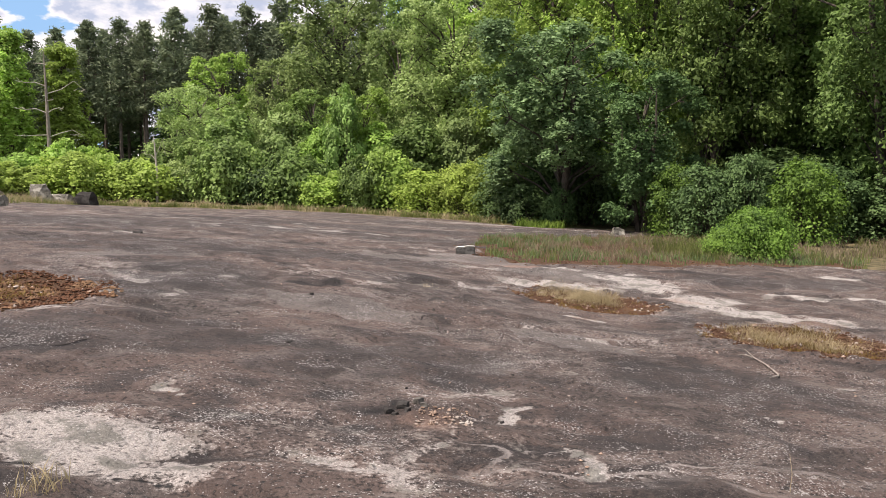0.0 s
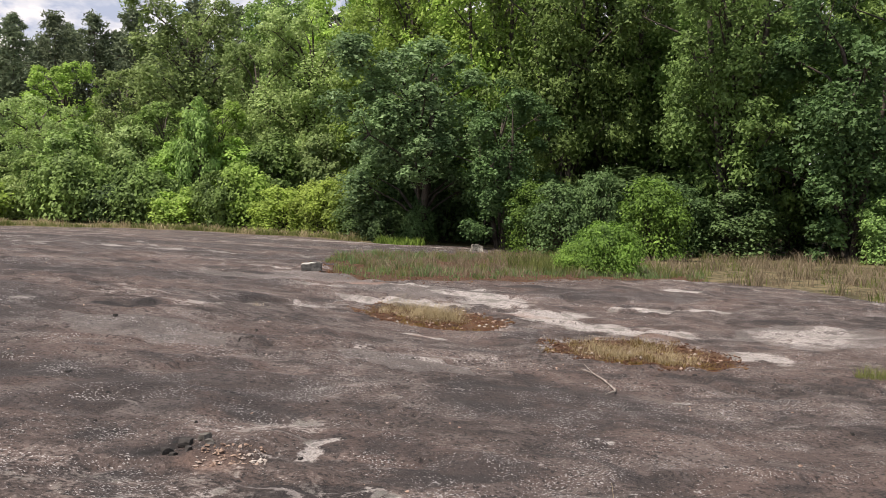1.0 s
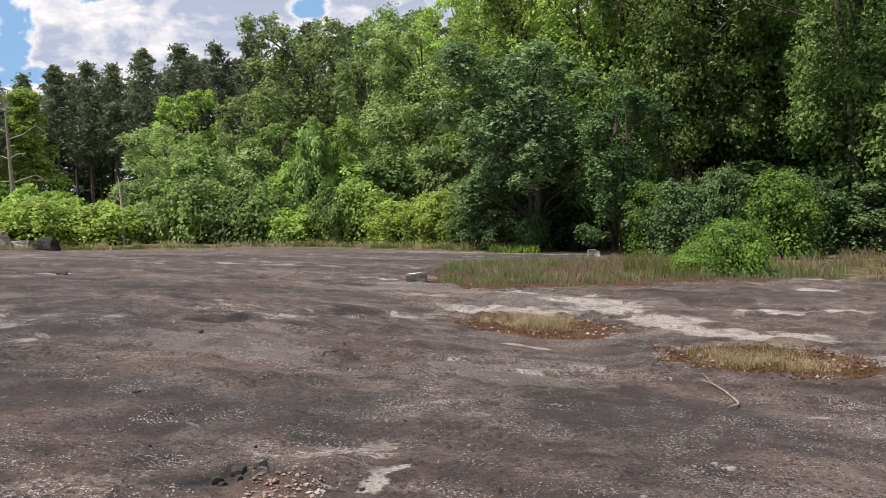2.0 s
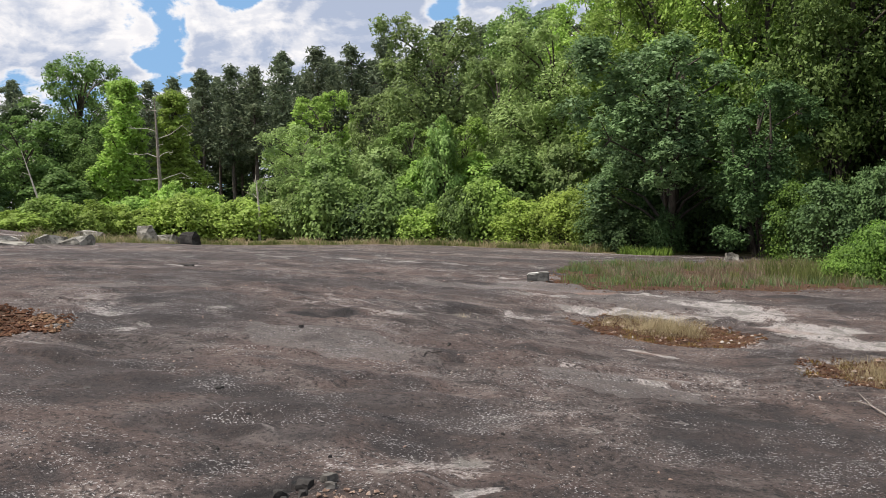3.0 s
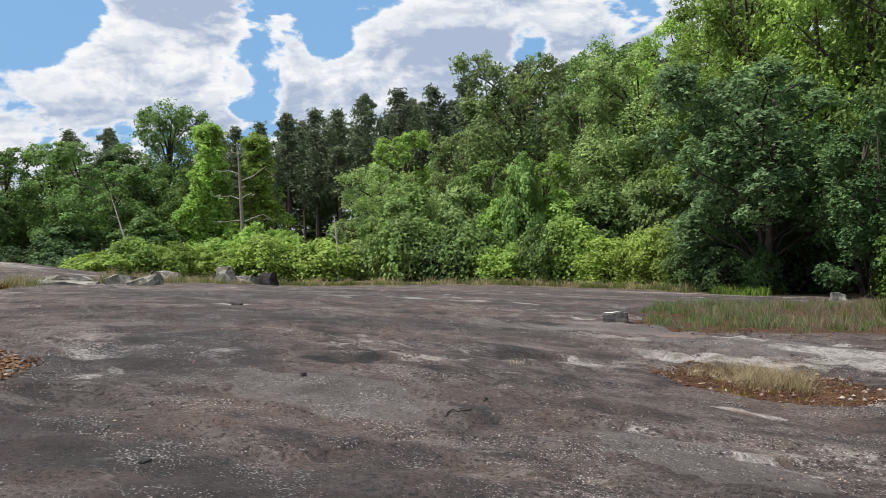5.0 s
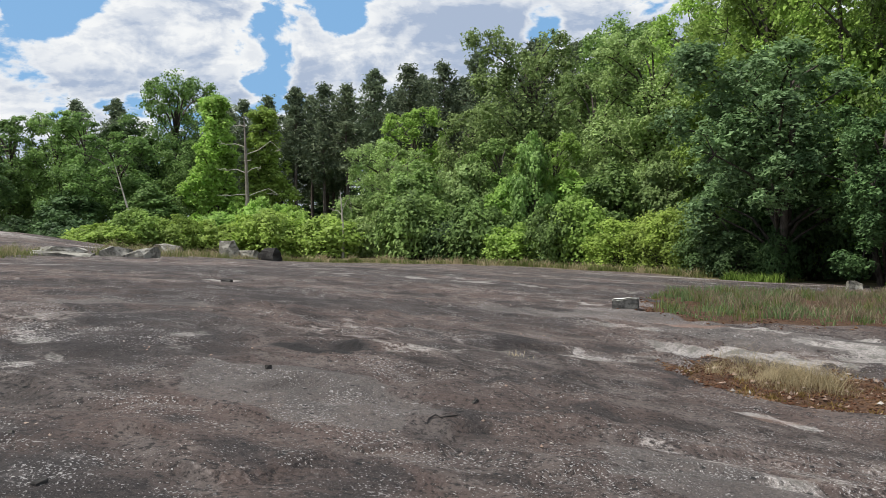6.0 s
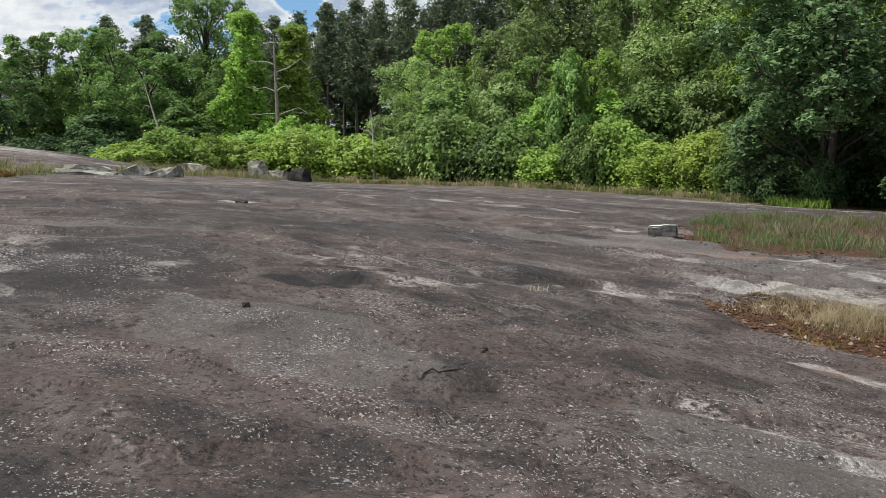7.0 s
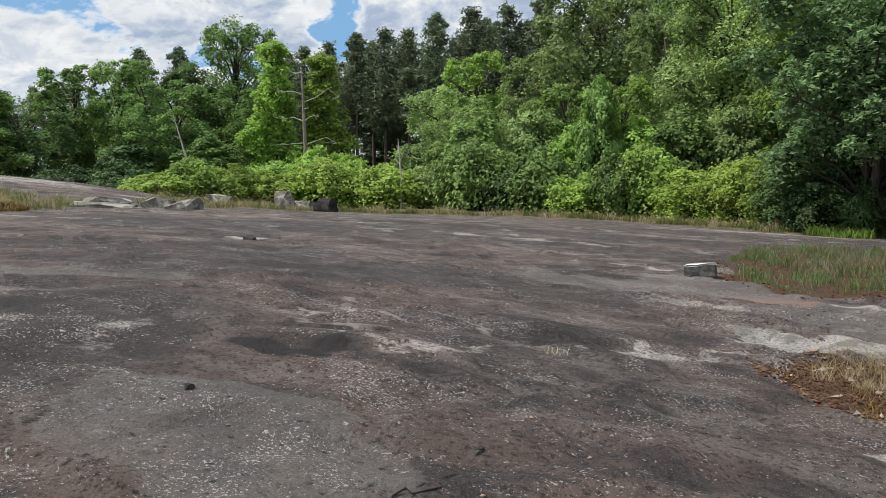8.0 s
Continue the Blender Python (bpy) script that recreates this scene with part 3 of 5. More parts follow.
def build_ground():
    gx = spacing(-900, -6.3, 9.5, 900, 0.065, 1.055, 1.055)
    gy = spacing(-700, 3.8, 22.0, 1400, 0.065, 1.033, 1.25)
    xx, yy = np.meshgrid(gx, gy)
    x, y = xx.ravel(), yy.ravel()
    z = height(x, y)
    cols, rows = len(gx), len(gy)
    i = (np.arange(rows - 1)[:, None] * cols + np.arange(cols - 1)[None, :]).ravel()
    data = mesh_of("ground", np.stack([x, y, z], 1), np.stack([i, i + 1, i + cols + 1, i + cols], 1), M_GROUND, True)
    pale = np.zeros_like(x)
    wx = x + 0.16 * wave(x, y, 0.7, 8.0) + 0.05 * wave(x, y, 0.2, 9.0)
    wy = y + 0.16 * wave(x, y, 0.6, 10.0) + 0.05 * wave(x, y, 0.22, 11.0)
    for seam in SEAMS:
        pale = np.maximum(pale, 0.55 * np.clip(seam_at(wx, wy, *seam) * 1.5, 0, 1))
    for cx, cy, rx, ry, turn, power in SCARS + RIMS + FLAWS + LEFT_FLAWS + FAR_FLAWS:
        pale = np.maximum(pale, power * np.clip(oval(wx, wy, cx, cy, rx * 1.15, ry * 1.15, turn) * 1.7, 0, 1))
    for cx, cy, rx, ry, turn in HOLLOWS:
        pale = np.maximum(pale, 0.45 * np.clip(oval(x, y, cx, cy, rx * 1.22, ry * 1.22, turn) * 5, 0, 1))
    # broken pale streaks on the far rock
    thin = wave(x * 0.22 + 0.3 * wave(x, y, 3.0, 1.9), y, 2.6, 5.5) + 0.5 * wave(x * 0.5, y, 1.1, 3.7)
    thin = thin + 0.5 * wave(x * 0.8, y, 0.7, 6.1)
    pale = np.maximum(pale, 0.62 * np.clip((y - 18) / 9, 0, 1) * np.clip(thin * 1.2 - 0.75, 0, 1))
    crack = np.zeros_like(x)
    for line in CRACKS:
        crack = np.maximum(crack, seam_at(x + 0.03 * wave(x, y, 0.3, 2.0), y + 0.05 * wave(x, y, 0.3, 3.0), 0.11, *line))
    crust_shade = np.zeros_like(x)
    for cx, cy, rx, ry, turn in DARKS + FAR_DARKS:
        # full strength only where a dip's shade is painted in
        crust_shade = np.maximum(crust_shade, np.clip(oval(wx, wy, cx, cy, rx, ry, turn) * (2.4 if rx == 0.62 else 1.5), 0, 1 if rx == 0.62 or rx < 0.2 else 0.6))
    soil = np.full_like(x, 0.0)
    for cx, cy, rx, ry, turn in HOLLOWS:
        soil = np.maximum(soil, np.clip(oval(x, y, cx, cy, rx, ry, turn) * 4 + 0.15, 0, 1))
    soil = np.maximum(soil, 0.85 * np.clip(meadow_at(x, y) * 2 + 0.75, 0, 1))
    rust = np.zeros_like(x)
    for cx, cy, rx, ry, turn, power in [(-0.1, 6.2, 0.6, 0.5, 0, 0.45), (4.3, 15.2, 0.9, 0.5, -15, 0.5), (-4.6, 11.6, 1.3, 0.7, 30, 0.35), (6.0, 13.2, 1.0, 0.5, -10, 0.5), (1.6, 18.9, 1.0, 0.7, 0, 0.8), (2.06, 12.45, 0.4, 0.4, 0, 0.5), (1.8, 10.6, 1.8, 0.5, -30, 0.25)]:
        rust = np.maximum(rust, power * np.clip(oval(x, y, cx, cy, rx, ry, turn) * 1.5, 0, 1))
    litter = np.clip((y - rock_edge(x)) * 0.6 + 0.3, 0, 1)
    litter = np.maximum(litter, np.clip(np.maximum(right_meadow_at(x, y), left_meadow_at(x, y)), 0, 1))
    litter = np.maximum(litter, np.clip((np.abs(x) - 45) * 0.2, 0, 1))
    grey = np.zeros_like(x)
    for cx, cy, rx, ry, turn in [(-1.35, 10.65, 1.25, 0.75, -18), (2.7, 17.6, 2.0, 1.2, 5), (8.9, 13.4, 1.8, 1.4, 0), (1.3, 20.4, 2.2, 1.6, 30), (-0.3, 19.0, 1.8, 1.2, 0), (1.6, 10.0, 1.0, 0.5, -30), (-5.2, 14.2, 1.2, 0.6, 10)]:
        grey = np.maximum(grey, np.clip(oval(wx, wy, cx, cy, rx, ry, turn) * 3, 0, 1) * 0.5)
    for name, values in (("crack", crack), ("grey", grey), ("pale", pale), ("crust_shade", crust_shade), ("soil", soil), ("rust", rust), ("litter", litter)):
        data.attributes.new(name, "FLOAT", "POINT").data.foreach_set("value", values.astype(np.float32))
    ob = new("ground", data)
    return tagged(ob, "dark lichen-crusted sheet of bare granite with pale scars", "rock ground", kind="structure")


build_ground()


# ---- trees ----
def broad_crown(rng, high, wide, low, clumps, count, length, width, droop=0.25, cone=0.0):
    """An uneven crown of many lobes, each of them covered with clumps of leaves, and the limbs that carry them."""
    pieces, limbs = [], []
    lobes = max(12, clumps // 4)
    per = count * 0.86 / (lobes * 7)
    for j in range(lobes):
        s = ((j + rng.uniform(0.1, 0.9)) / lobes) ** 0.9
        a = j * 2.39996 + rng.uniform(-0.7, 0.7)
        full = (1 - cone) * (0.52 + 0.56 * math.sin(math.pi * (0.12 + 0.78 * s)) ** 0.8) + cone * (1.12 - 0.98 * s)
        big = wide * rng.uniform(0.20, 0.40) * (0.75 + 0.25 * full)
        reach = max(0.0, wide * full * rng.uniform(0.62, 1.14) - big * 0.7)
        lx, ly = reach * math.cos(a), reach * math.sin(a)
        lz = min(max(low + (high - low) * s, low + big * 0.3), high - big * 0.7)
        limbs.append(limb([(0, 0, max(low * 0.5, lz - 0.22 * high)), (lx * 0.45, ly * 0.45, lz - 0.07 * high), (lx, ly, lz)], [0.020 * wide + 0.02, 0.016 * wide, 0.03], 5))
        tall = rng.uniform(0.75, 1.55)
        for k in range(7):
            d = on_ball(1, rng)[0] + np.array((math.cos(a) * 0.5, math.sin(a) * 0.5, 0.2))
            d /= np.linalg.norm(d)
            q = big * rng.uniform(0.5, 1.0)
            x, y, z = lx + d[0] * q, ly + d[1] * q, max(lz + d[2] * q * tall, low * 0.8)
            size = big * rng.uniform(0.26, 0.60)
            n = int(per * rng.uniform(0.7, 1.3) * (size / (0.43 * big)) ** 1.4 * (big / (0.30 * wide)) ** 1.3) + 4
            b = on_ball(n, rng)
            flip = (b[:, 2] < -0.2) & (rng.uniform(0, 1, n) < 0.6)
            b[:, 2] = np.where(flip, -b[:, 2] * 0.8, b[:, 2])
            r = size * rng.uniform(0.2, 1.3, n) ** 0.7
            ragged = 1 + 0.4 * np.sin(b[:, 0] * 7 + k + j) * np.sin(b[:, 1] * 8 + 2 * k)
            c = np.stack([x + b[:, 0] * r * ragged, y + b[:, 1] * r * ragged, z + b[:, 2] * r * 0.9 * min(tall, 1.2) - droop * np.hypot(b[:, 0], b[:, 1]) * r * 0.6], 1)
            pieces.append(leaves(c, b * 0.55 + d * 0.3 + np.array((0, 0, 0.45)), length, width, rng, 0.6))
            limbs.append(limb([(lx, ly, lz), (x, y, z)], [0.03, 0.008], 3))
    n = int(count * 0.24)
    d = on_ball(n, rng)
    r = rng.uniform(0.3, 0.86, n) * (0.85 + 0.15 * np.sin(5 * d[:, 0] + 3) * np.sin(6 * d[:, 1]))
    up = 0.46 + 0.46 * d[:, 2] * r
    r = r * (1 - cone * 0.8 * up)
    c = np.stack([d[:, 0] * wide * r, d[:, 1] * wide * r, low + (high - low) * up], 1)
    pieces.append(leaves(c, d * 0.6 + np.array((0, 0, 0.5)), length * 1.1, width * 1.1, rng, 0.55))
    return joined(pieces), joined(limbs)


def broad_tree(name, seed, high, wide, low, clumps, count, length, width, mat, bark=M_BARK, stems=1, droop=0.25, cone=0.0):
    rng = np.random.default_rng(seed)
    tree = new(name)
    (cv, cf), (lv, lf) = broad_crown(rng, high, wide, low, clumps, count, length, width, droop, cone)
    trunks = [(lv, lf)]
    for k in range(stems):
        a = k * 2.1 + seed
        s = 0.0 if stems == 1 else 0.35 * wide
        trunks.append(limb([(0.12 * s * math.cos(a), 0.12 * s * math.sin(a), -0.3), (0.5 * s * math.cos(a), 0.5 * s * math.sin(a), high * 0.3), (s * math.cos(a), s * math.sin(a), high * 0.62), (s * 1.1 * math.cos(a), s * math.sin(a), high * 0.88)],
                           [0.016 * high, 0.012 * high, 0.008 * high, 0.02], 7))
    tv, tf = joined(trunks)
    part("trunk", mesh_of("trunk", tv, tf, bark, True), tree)
    part("crown", mesh_of("crown", cv, cf, mat), tree)
    return tree


def pine_tree(seed, high=22.0, bare=0.42, wide=2.7, pads=58, count=4300, length=0.50, width=0.14):
    rng = np.random.default_rng(seed)
    tree = new("pine_tree")
    limbs = [limb([(0, 0, -0.3), (0.1, 0.05, high * 0.35), (0.05, -0.1, high * 0.7), (0, 0, high * 0.985)], [0.21, 0.17, 0.11, 0.02], 7)]
    pieces = []
    for k in range(pads):
        s = (k + rng.uniform(0, 0.8)) / pads
        z = high * (bare + (0.985 - bare) * s)
        a = k * 2.39996 + rng.uniform(-0.6, 0.6)
        uneven = 0.8 + 0.35 * math.sin(3 * a + seed) * math.sin(9 * s + seed)
        reach = wide * (1.0 - 0.95 * s ** 2.8) * rng.uniform(0.2, 1.2) * uneven * (0.6 + 0.4 * min(1, s * 3))
        x, y = reach * math.cos(a), reach * math.sin(a)
        size = rng.uniform(0.45, 1.35) * wide * (0.40 - 0.20 * s ** 2)
        n = int(count / pads * rng.uniform(0.7, 1.3))
        d = on_ball(n, rng)
        r = size * rng.uniform(0.2, 1.15, n)
        c = np.stack([x + d[:, 0] * r * 1.1, y + d[:, 1] * r * 1.1, z - 0.2 + d[:, 2] * r * 0.85 + 0.25 * reach / wide], 1)
        pieces.append(leaves(c, d * 0.7 + np.array((0, 0, 0.2)), length, width, rng, 0.9))
        limbs.append(limb([(0, 0, z - 0.35), (x * 0.6, y * 0.6, z - 0.1), (x, y, z + 0.2)], [0.05, 0.035, 0.01], 4))
    for k in range(9):
        z, a, r = high * rng.uniform(0.16, bare), rng.uniform(0, 6.28), rng.uniform(0.4, 1.5)
        limbs.append(limb([(0, 0, z), (r * math.cos(a), r * math.sin(a), z - 0.1 * r)], [0.03, 0.008], 4))
    tv, tf = joined(limbs)
    part("trunk", mesh_of("trunk", tv, tf, M_PINEBARK, True), tree)
    cv, cf = joined(pieces)
    part("crown", mesh_of("crown", cv, cf, M_NEEDLE), tree)
    return tree


def bush(name, seed, high, wide, count, length, width, mat, clumps=16):
    rng = np.random.default_rng(seed)
    thing = new(name)
    pieces, limbs = [], []
    for k in range(clumps):
        a = k * 2.39996 + rng.uniform(-0.5, 0.5)
        r = wide * math.sqrt((k + 0.5) / clumps) * 0.78
        top = high * (1.0 - 0.62 * (r / wide) ** 2) * rng.uniform(0.58, 1.08)
        size = wide * rng.uniform(0.13, 0.34)
        x, y, z = r * math.cos(a), r * math.sin(a), max(top - size * 0.6, size * 0.35)
        n = int(count / clumps * rng.uniform(0.7, 1.3))
        d = on_ball(n, rng)
        q = size * rng.uniform(0.3, 1.2, n) ** 0.6 * (1 + 0.25 * np.sin(d[:, 0] * 8 + k) * np.sin(d[:, 1] * 9 + k))
        d[:, 2] = np.where((d[:, 2] < -0.2) & (rng.uniform(0, 1, n) < 0.6), -d[:, 2], d[:, 2])
        c = np.stack([x + d[:, 0] * q * 1.1, y + d[:, 1] * q * 1.1, np.maximum(z + d[:, 2] * q * 0.8 - 0.2 * np.hypot(d[:, 0], d[:, 1]) * q, 0.03)], 1)
        # skirts down to the ground
        skirt = rng.uniform(0, 1, n) < 0.3
        c[skirt, 2] = c[skirt, 2] * rng.uniform(0.05, 0.9, skirt.sum())
        pieces.append(leaves(c, d * 0.6 + np.array((0.4 * math.cos(a), 0.4 * math.sin(a), 0.5)), length, width, rng, 0.4))
        limbs.append(limb([(x * 0.1, y * 0.1, -0.15), (x * 0.5, y * 0.5, z * 0.55), (x, y, z)], [0.03, 0.022, 0.006], 4))
    tv, tf = joined(limbs)
    part("stem", mesh_of("stem", tv, tf, M_BARK, True), thing)
    cv, cf = joined(pieces)
    part("foliage", mesh_of("foliage", cv, cf, mat), thing)
    return thing


def stand(template, size, spots, turn, mats, label, category, group, spread=1.0, vary=0.0):
    """Places copies of a tree of the size (height, half width) at spots (x, y, height, half width)."""
    for k, (x, y, h, r) in enumerate(spots):
        h, r = h * (1 + vary * math.sin(k * 3.7 + turn)), r * (1 + vary * math.cos(k * 2.3 + turn))
        sx, sz = r / size[1] * spread, h / size[0]
        m = pose(x, y, float(height(x, y)), 0, 0, turn + 137.5 * k) @ Matrix.Diagonal((sx, sx, sz, 1))
        ob = template if k == len(spots) - 1 else copy_thing(template, m)
        if ob is template:
            ob.matrix_basis = m
        for child in ob.children:
            if child.name.startswith(("crown", "foliage")) and mats:
                child.material_slots[0].link = "OBJECT"
                child.material_slots[0].material = mats[k % len(mats)]
        tagged(ob, label, category, group)


rng = np.random.default_rng(5)
broad_a = broad_tree("broadleaf_tree", 11, 18.0, 5.0, 1.2, 170, 29000, 0.25, 0.17, M_BROAD)
broad_b = broad_tree("broadleaf_tree", 12, 14.0, 3.8, 0.3, 120, 17000, 0.235, 0.165, M_BROAD)
broad_c = broad_tree("broadleaf_tree", 13, 18.0, 5.0, 0.8, 126, 30000, 0.215, 0.145, M_BROAD, stems=3)
slim = broad_tree("poplar_tree", 14, 14.0, 2.6, 0.4, 210, 24000, 0.19, 0.145, M_BRIGHT, cone=0.75)
layered = broad_tree("broadleaf_tree", 15, 10.0, 3.1, 0.4, 70, 22000, 0.16, 0.115, M_BROAD, stems=2, droop=0.4)
spreading = broad_tree("broadleaf_tree", 17, 10.0, 3.1, 2.3, 110, 27000, 0.15, 0.11, M_TEAL, stems=2, droop=0.5)
feather = broad_tree("locust_tree", 16, 10.0, 3.8, 0.2, 84, 21000, 0.17, 0.105, M_FEATHER, stems=2, droop=0.4)
pines = [pine_tree(21, 22.0, 0.48), pine_tree(22, 22.0, 0.56, 2.4), pine_tree(23, 22.0, 0.42, 2.9)]
far_pines = [pine_tree(24, 22.0, 0.40, 3.0, 40, 1500, 0.9, 0.25), pine_tree(25, 22.0, 0.3, 2.8, 40, 1500, 0.9, 0.25)]

stand(broad_b, (14, 3.8), [(-59.0, 60.2, 10.0, 4.6), (-57.5, 64.6, 8.7, 3.9), (-61.0, 75.2, 13.6, 4.3), (-56.7, 76.3, 14.2, 3.6), (-50.9, 73.2, 13.0, 3.4), (-45.2, 70.1, 10.5, 3.9), (-66.0, 66.0, 11.0, 4.6),
                           (-21.7, 83.4, 13.9, 3.9), (-15.9, 80.7, 13.2, 3.4), (-11.0, 71.5, 9.4, 2.6), (-6.5, 69.1, 9.7, 2.7), (-3.7, 74.4, 15.3, 4.2), (-52.0, 82.0, 13.5, 4.2), (-42.5, 80.0, 11.0, 3.6), (-66.0, 82.0, 13.0, 5.0), (-72.0, 74.0, 11.0, 5.0), (-75.0, 62.0, 11.0, 5.0)], 20,
      [M_BROAD, M_DEEP_SHADE, M_BROAD, M_BROAD, M_BROAD, M_BROAD, M_DEEP_SHADE, M_BRIGHT, M_FEATHER, M_BROAD, M_BRIGHT, M_FEATHER, M_DEEP_SHADE, M_BROAD, M_DEEP_SHADE, M_DEEP_SHADE, M_BROAD],
      "leafy green broadleaf tree at the wood's edge", "tree", "broadleaf trees of the wood", 1.05)
stand(broad_a, (18, 5.0), [(-48.5, 84.8, 18.3, 4.6), (-10.1, 81.8, 20.0, 5.6), (1.0, 72.6, 17.6, 4.9), (4.4, 78.5, 21.6, 5.4), (8.4, 64.2, 22.2, 5.4), (-2.0, 88.0, 22.0, 5.5), (12.0, 70.0, 23.5, 5.8), (18.5, 62.0, 23.0, 5.8), (26.0, 56.0, 23.0, 5.8), (35.0, 47.0, 21.0, 6.0)], 75,
      [M_BROAD, M_FEATHER, M_FEATHER, M_BRIGHT, M_BRIGHT, M_BROAD, M_BRIGHT, M_BROAD, M_BROAD, M_BROAD], "tall round-crowned broadleaf tree in full leaf", "tree", "broadleaf trees of the wood", 1.05)
stand(broad_c, (18, 5.0), [(13.3, 57.3, 22.6, 5.4), (16.5, 53.3, 22.9, 5.2), (23.9, 45.0, 20.5, 5.2), (20.3, 54.2, 21.8, 5.2), (32.4, 39.3, 17.6, 5.4), (30.8, 50.0, 21.0, 5.4), (37.0, 33.0, 17.0, 5.4), (28.0, 58.0, 22.0, 5.6)], 140,
      [M_BRIGHT, M_BROAD, M_BROAD, M_BROAD, M_DEEP_SHADE, M_BROAD, M_DEEP_SHADE, M_DEEP_SHADE], "tall dense broadleaf tree with several stems", "tree", "broadleaf trees of the wood", 1.0)
stand(slim, (14, 2.6), [(-38.2, 74.7, 14.6, 3.3), (-34.6, 77.5, 13.6, 3.2)], 10, [M_BRIGHT, M_YELLOW], "slender bright green tree with large leaves", "tree", "slender bright trees", 1.0)
stand(layered, (10, 3.1), [(11.3, 47.8, 9.0, 3.2), (26.7, 38.5, 12.3, 4.0)], 33, [M_DEEP_SHADE, M_DEEP_SHADE], "tree with layered drooping green leaves", "tree", "broadleaf trees of the wood", 1.05)
stand(spreading, (10, 3.1), [(7.2, 52.2, 12.0, 5.0)], 33, [], "spreading tree with bluish green leaves and dark shade beneath", "tree", "broadleaf trees of the wood", 1.05)
stand(feather, (10, 3.8), [(-18.6, 72.0, 7.6, 3.4), (-21.5, 75.1, 9.6, 4.0)], 50, [M_FEATHER], "feathery pale green tree leaning over the bushes", "tree", "feathery trees", 1.05)

PINES_FRONT = [(-71.4, 98.2, 20.3), (-67.4, 101.1, 20.5), (-51.2, 105.0, 20.3), (-47.0, 103.7, 20.3), (-43.0, 103.3, 21.0), (-39.0, 102.8, 21.3), (-35.7, 102.0, 20.9), (-31.8, 101.2, 22.2), (-27.8, 102.5, 23.0), (-23.8, 103.5, 23.2),
               (-19.7, 104.5, 24.3), (-12.8, 105.6, 26.1), (-7.8, 104.2, 25.3), (-3.0, 102.5, 26.6), (0.9, 100.6, 26.7), (6.6, 100.4, 28.6), (12.1, 100.0, 30.3), (-89.2, 93.8, 15.0), (-86.8, 96.2, 15.9), (-87.4, 99.8, 16.0)]
spots = [(x, y, h, h * 0.14) for x, y, h in PINES_FRONT]
for k in range(56):
    x = -66 + 1.6 * k + rng.uniform(-1, 1)
    spots.append((x, 106 + rng.uniform(0, 14), 20.5 + 0.10 * (x + 50) + rng.uniform(-2.2, 0.6), rng.uniform(2.4, 3.2)))
for k in range(10):
    spots.append((20 + 5.0 * k + rng.uniform(-1, 1), 82 - 4 * k + rng.uniform(-3, 3), 27 + rng.uniform(-2, 2), 3.2))
behind = [(-95 + 2.9 * k + rng.uniform(-1, 1), 126 + rng.uniform(0, 18), 19 + 0.05 * k + rng.uniform(-2, 1), 3.6) for k in range(54)]
for k, template in enumerate(far_pines):
    stand(template, (22, 2.9), behind[k::2], 30 * k, [], "tall dark pine deep in the wood", "pine tree", "pines of the wood", 1.1)
for k, template in enumerate(pines):
    stand(template, (22, 2.7), spots[k::3], 40 * k, [], "tall dark pine with a bare straight trunk", "pine tree", "pines of the wood", 1.08)

# ---- bushes ----
bush_a = bush("bush", 31, 3.2, 2.4, 8000, 0.195, 0.14, M_BRIGHT, 40)
vines = bush("vine_thicket", 34, 7.0, 2.4, 8500, 0.23, 0.165, M_BROAD, 54)
dim = bush("vine_thicket", 36, 7.0, 2.4, 2600, 0.36, 0.26, M_DEEP_SHADE, 40)
stand(dim, (7.0, 2.4), [(-62.0, 121.0, 9.0, 6.5), (-50.0, 124.0, 9.5, 6.5), (-38.0, 122.0, 9.0, 6.5), (-26.0, 124.0, 9.5, 6.5), (-14.0, 121.0, 9.0, 6.5), (-44.0, 112.0, 5.0, 6.0), (-32.0, 113.0, 5.5, 6.0), (-20.0, 112.0, 5.5, 6.0)], 70, [M_DEEP_SHADE], "dark undergrowth between the pine trunks", "thicket", "undergrowth of the pine wood", 1.1, 0.1)
bush_b = bush("bush", 32, 4.0, 2.3, 10000, 0.15, 0.105, M_YELLOW, 44)
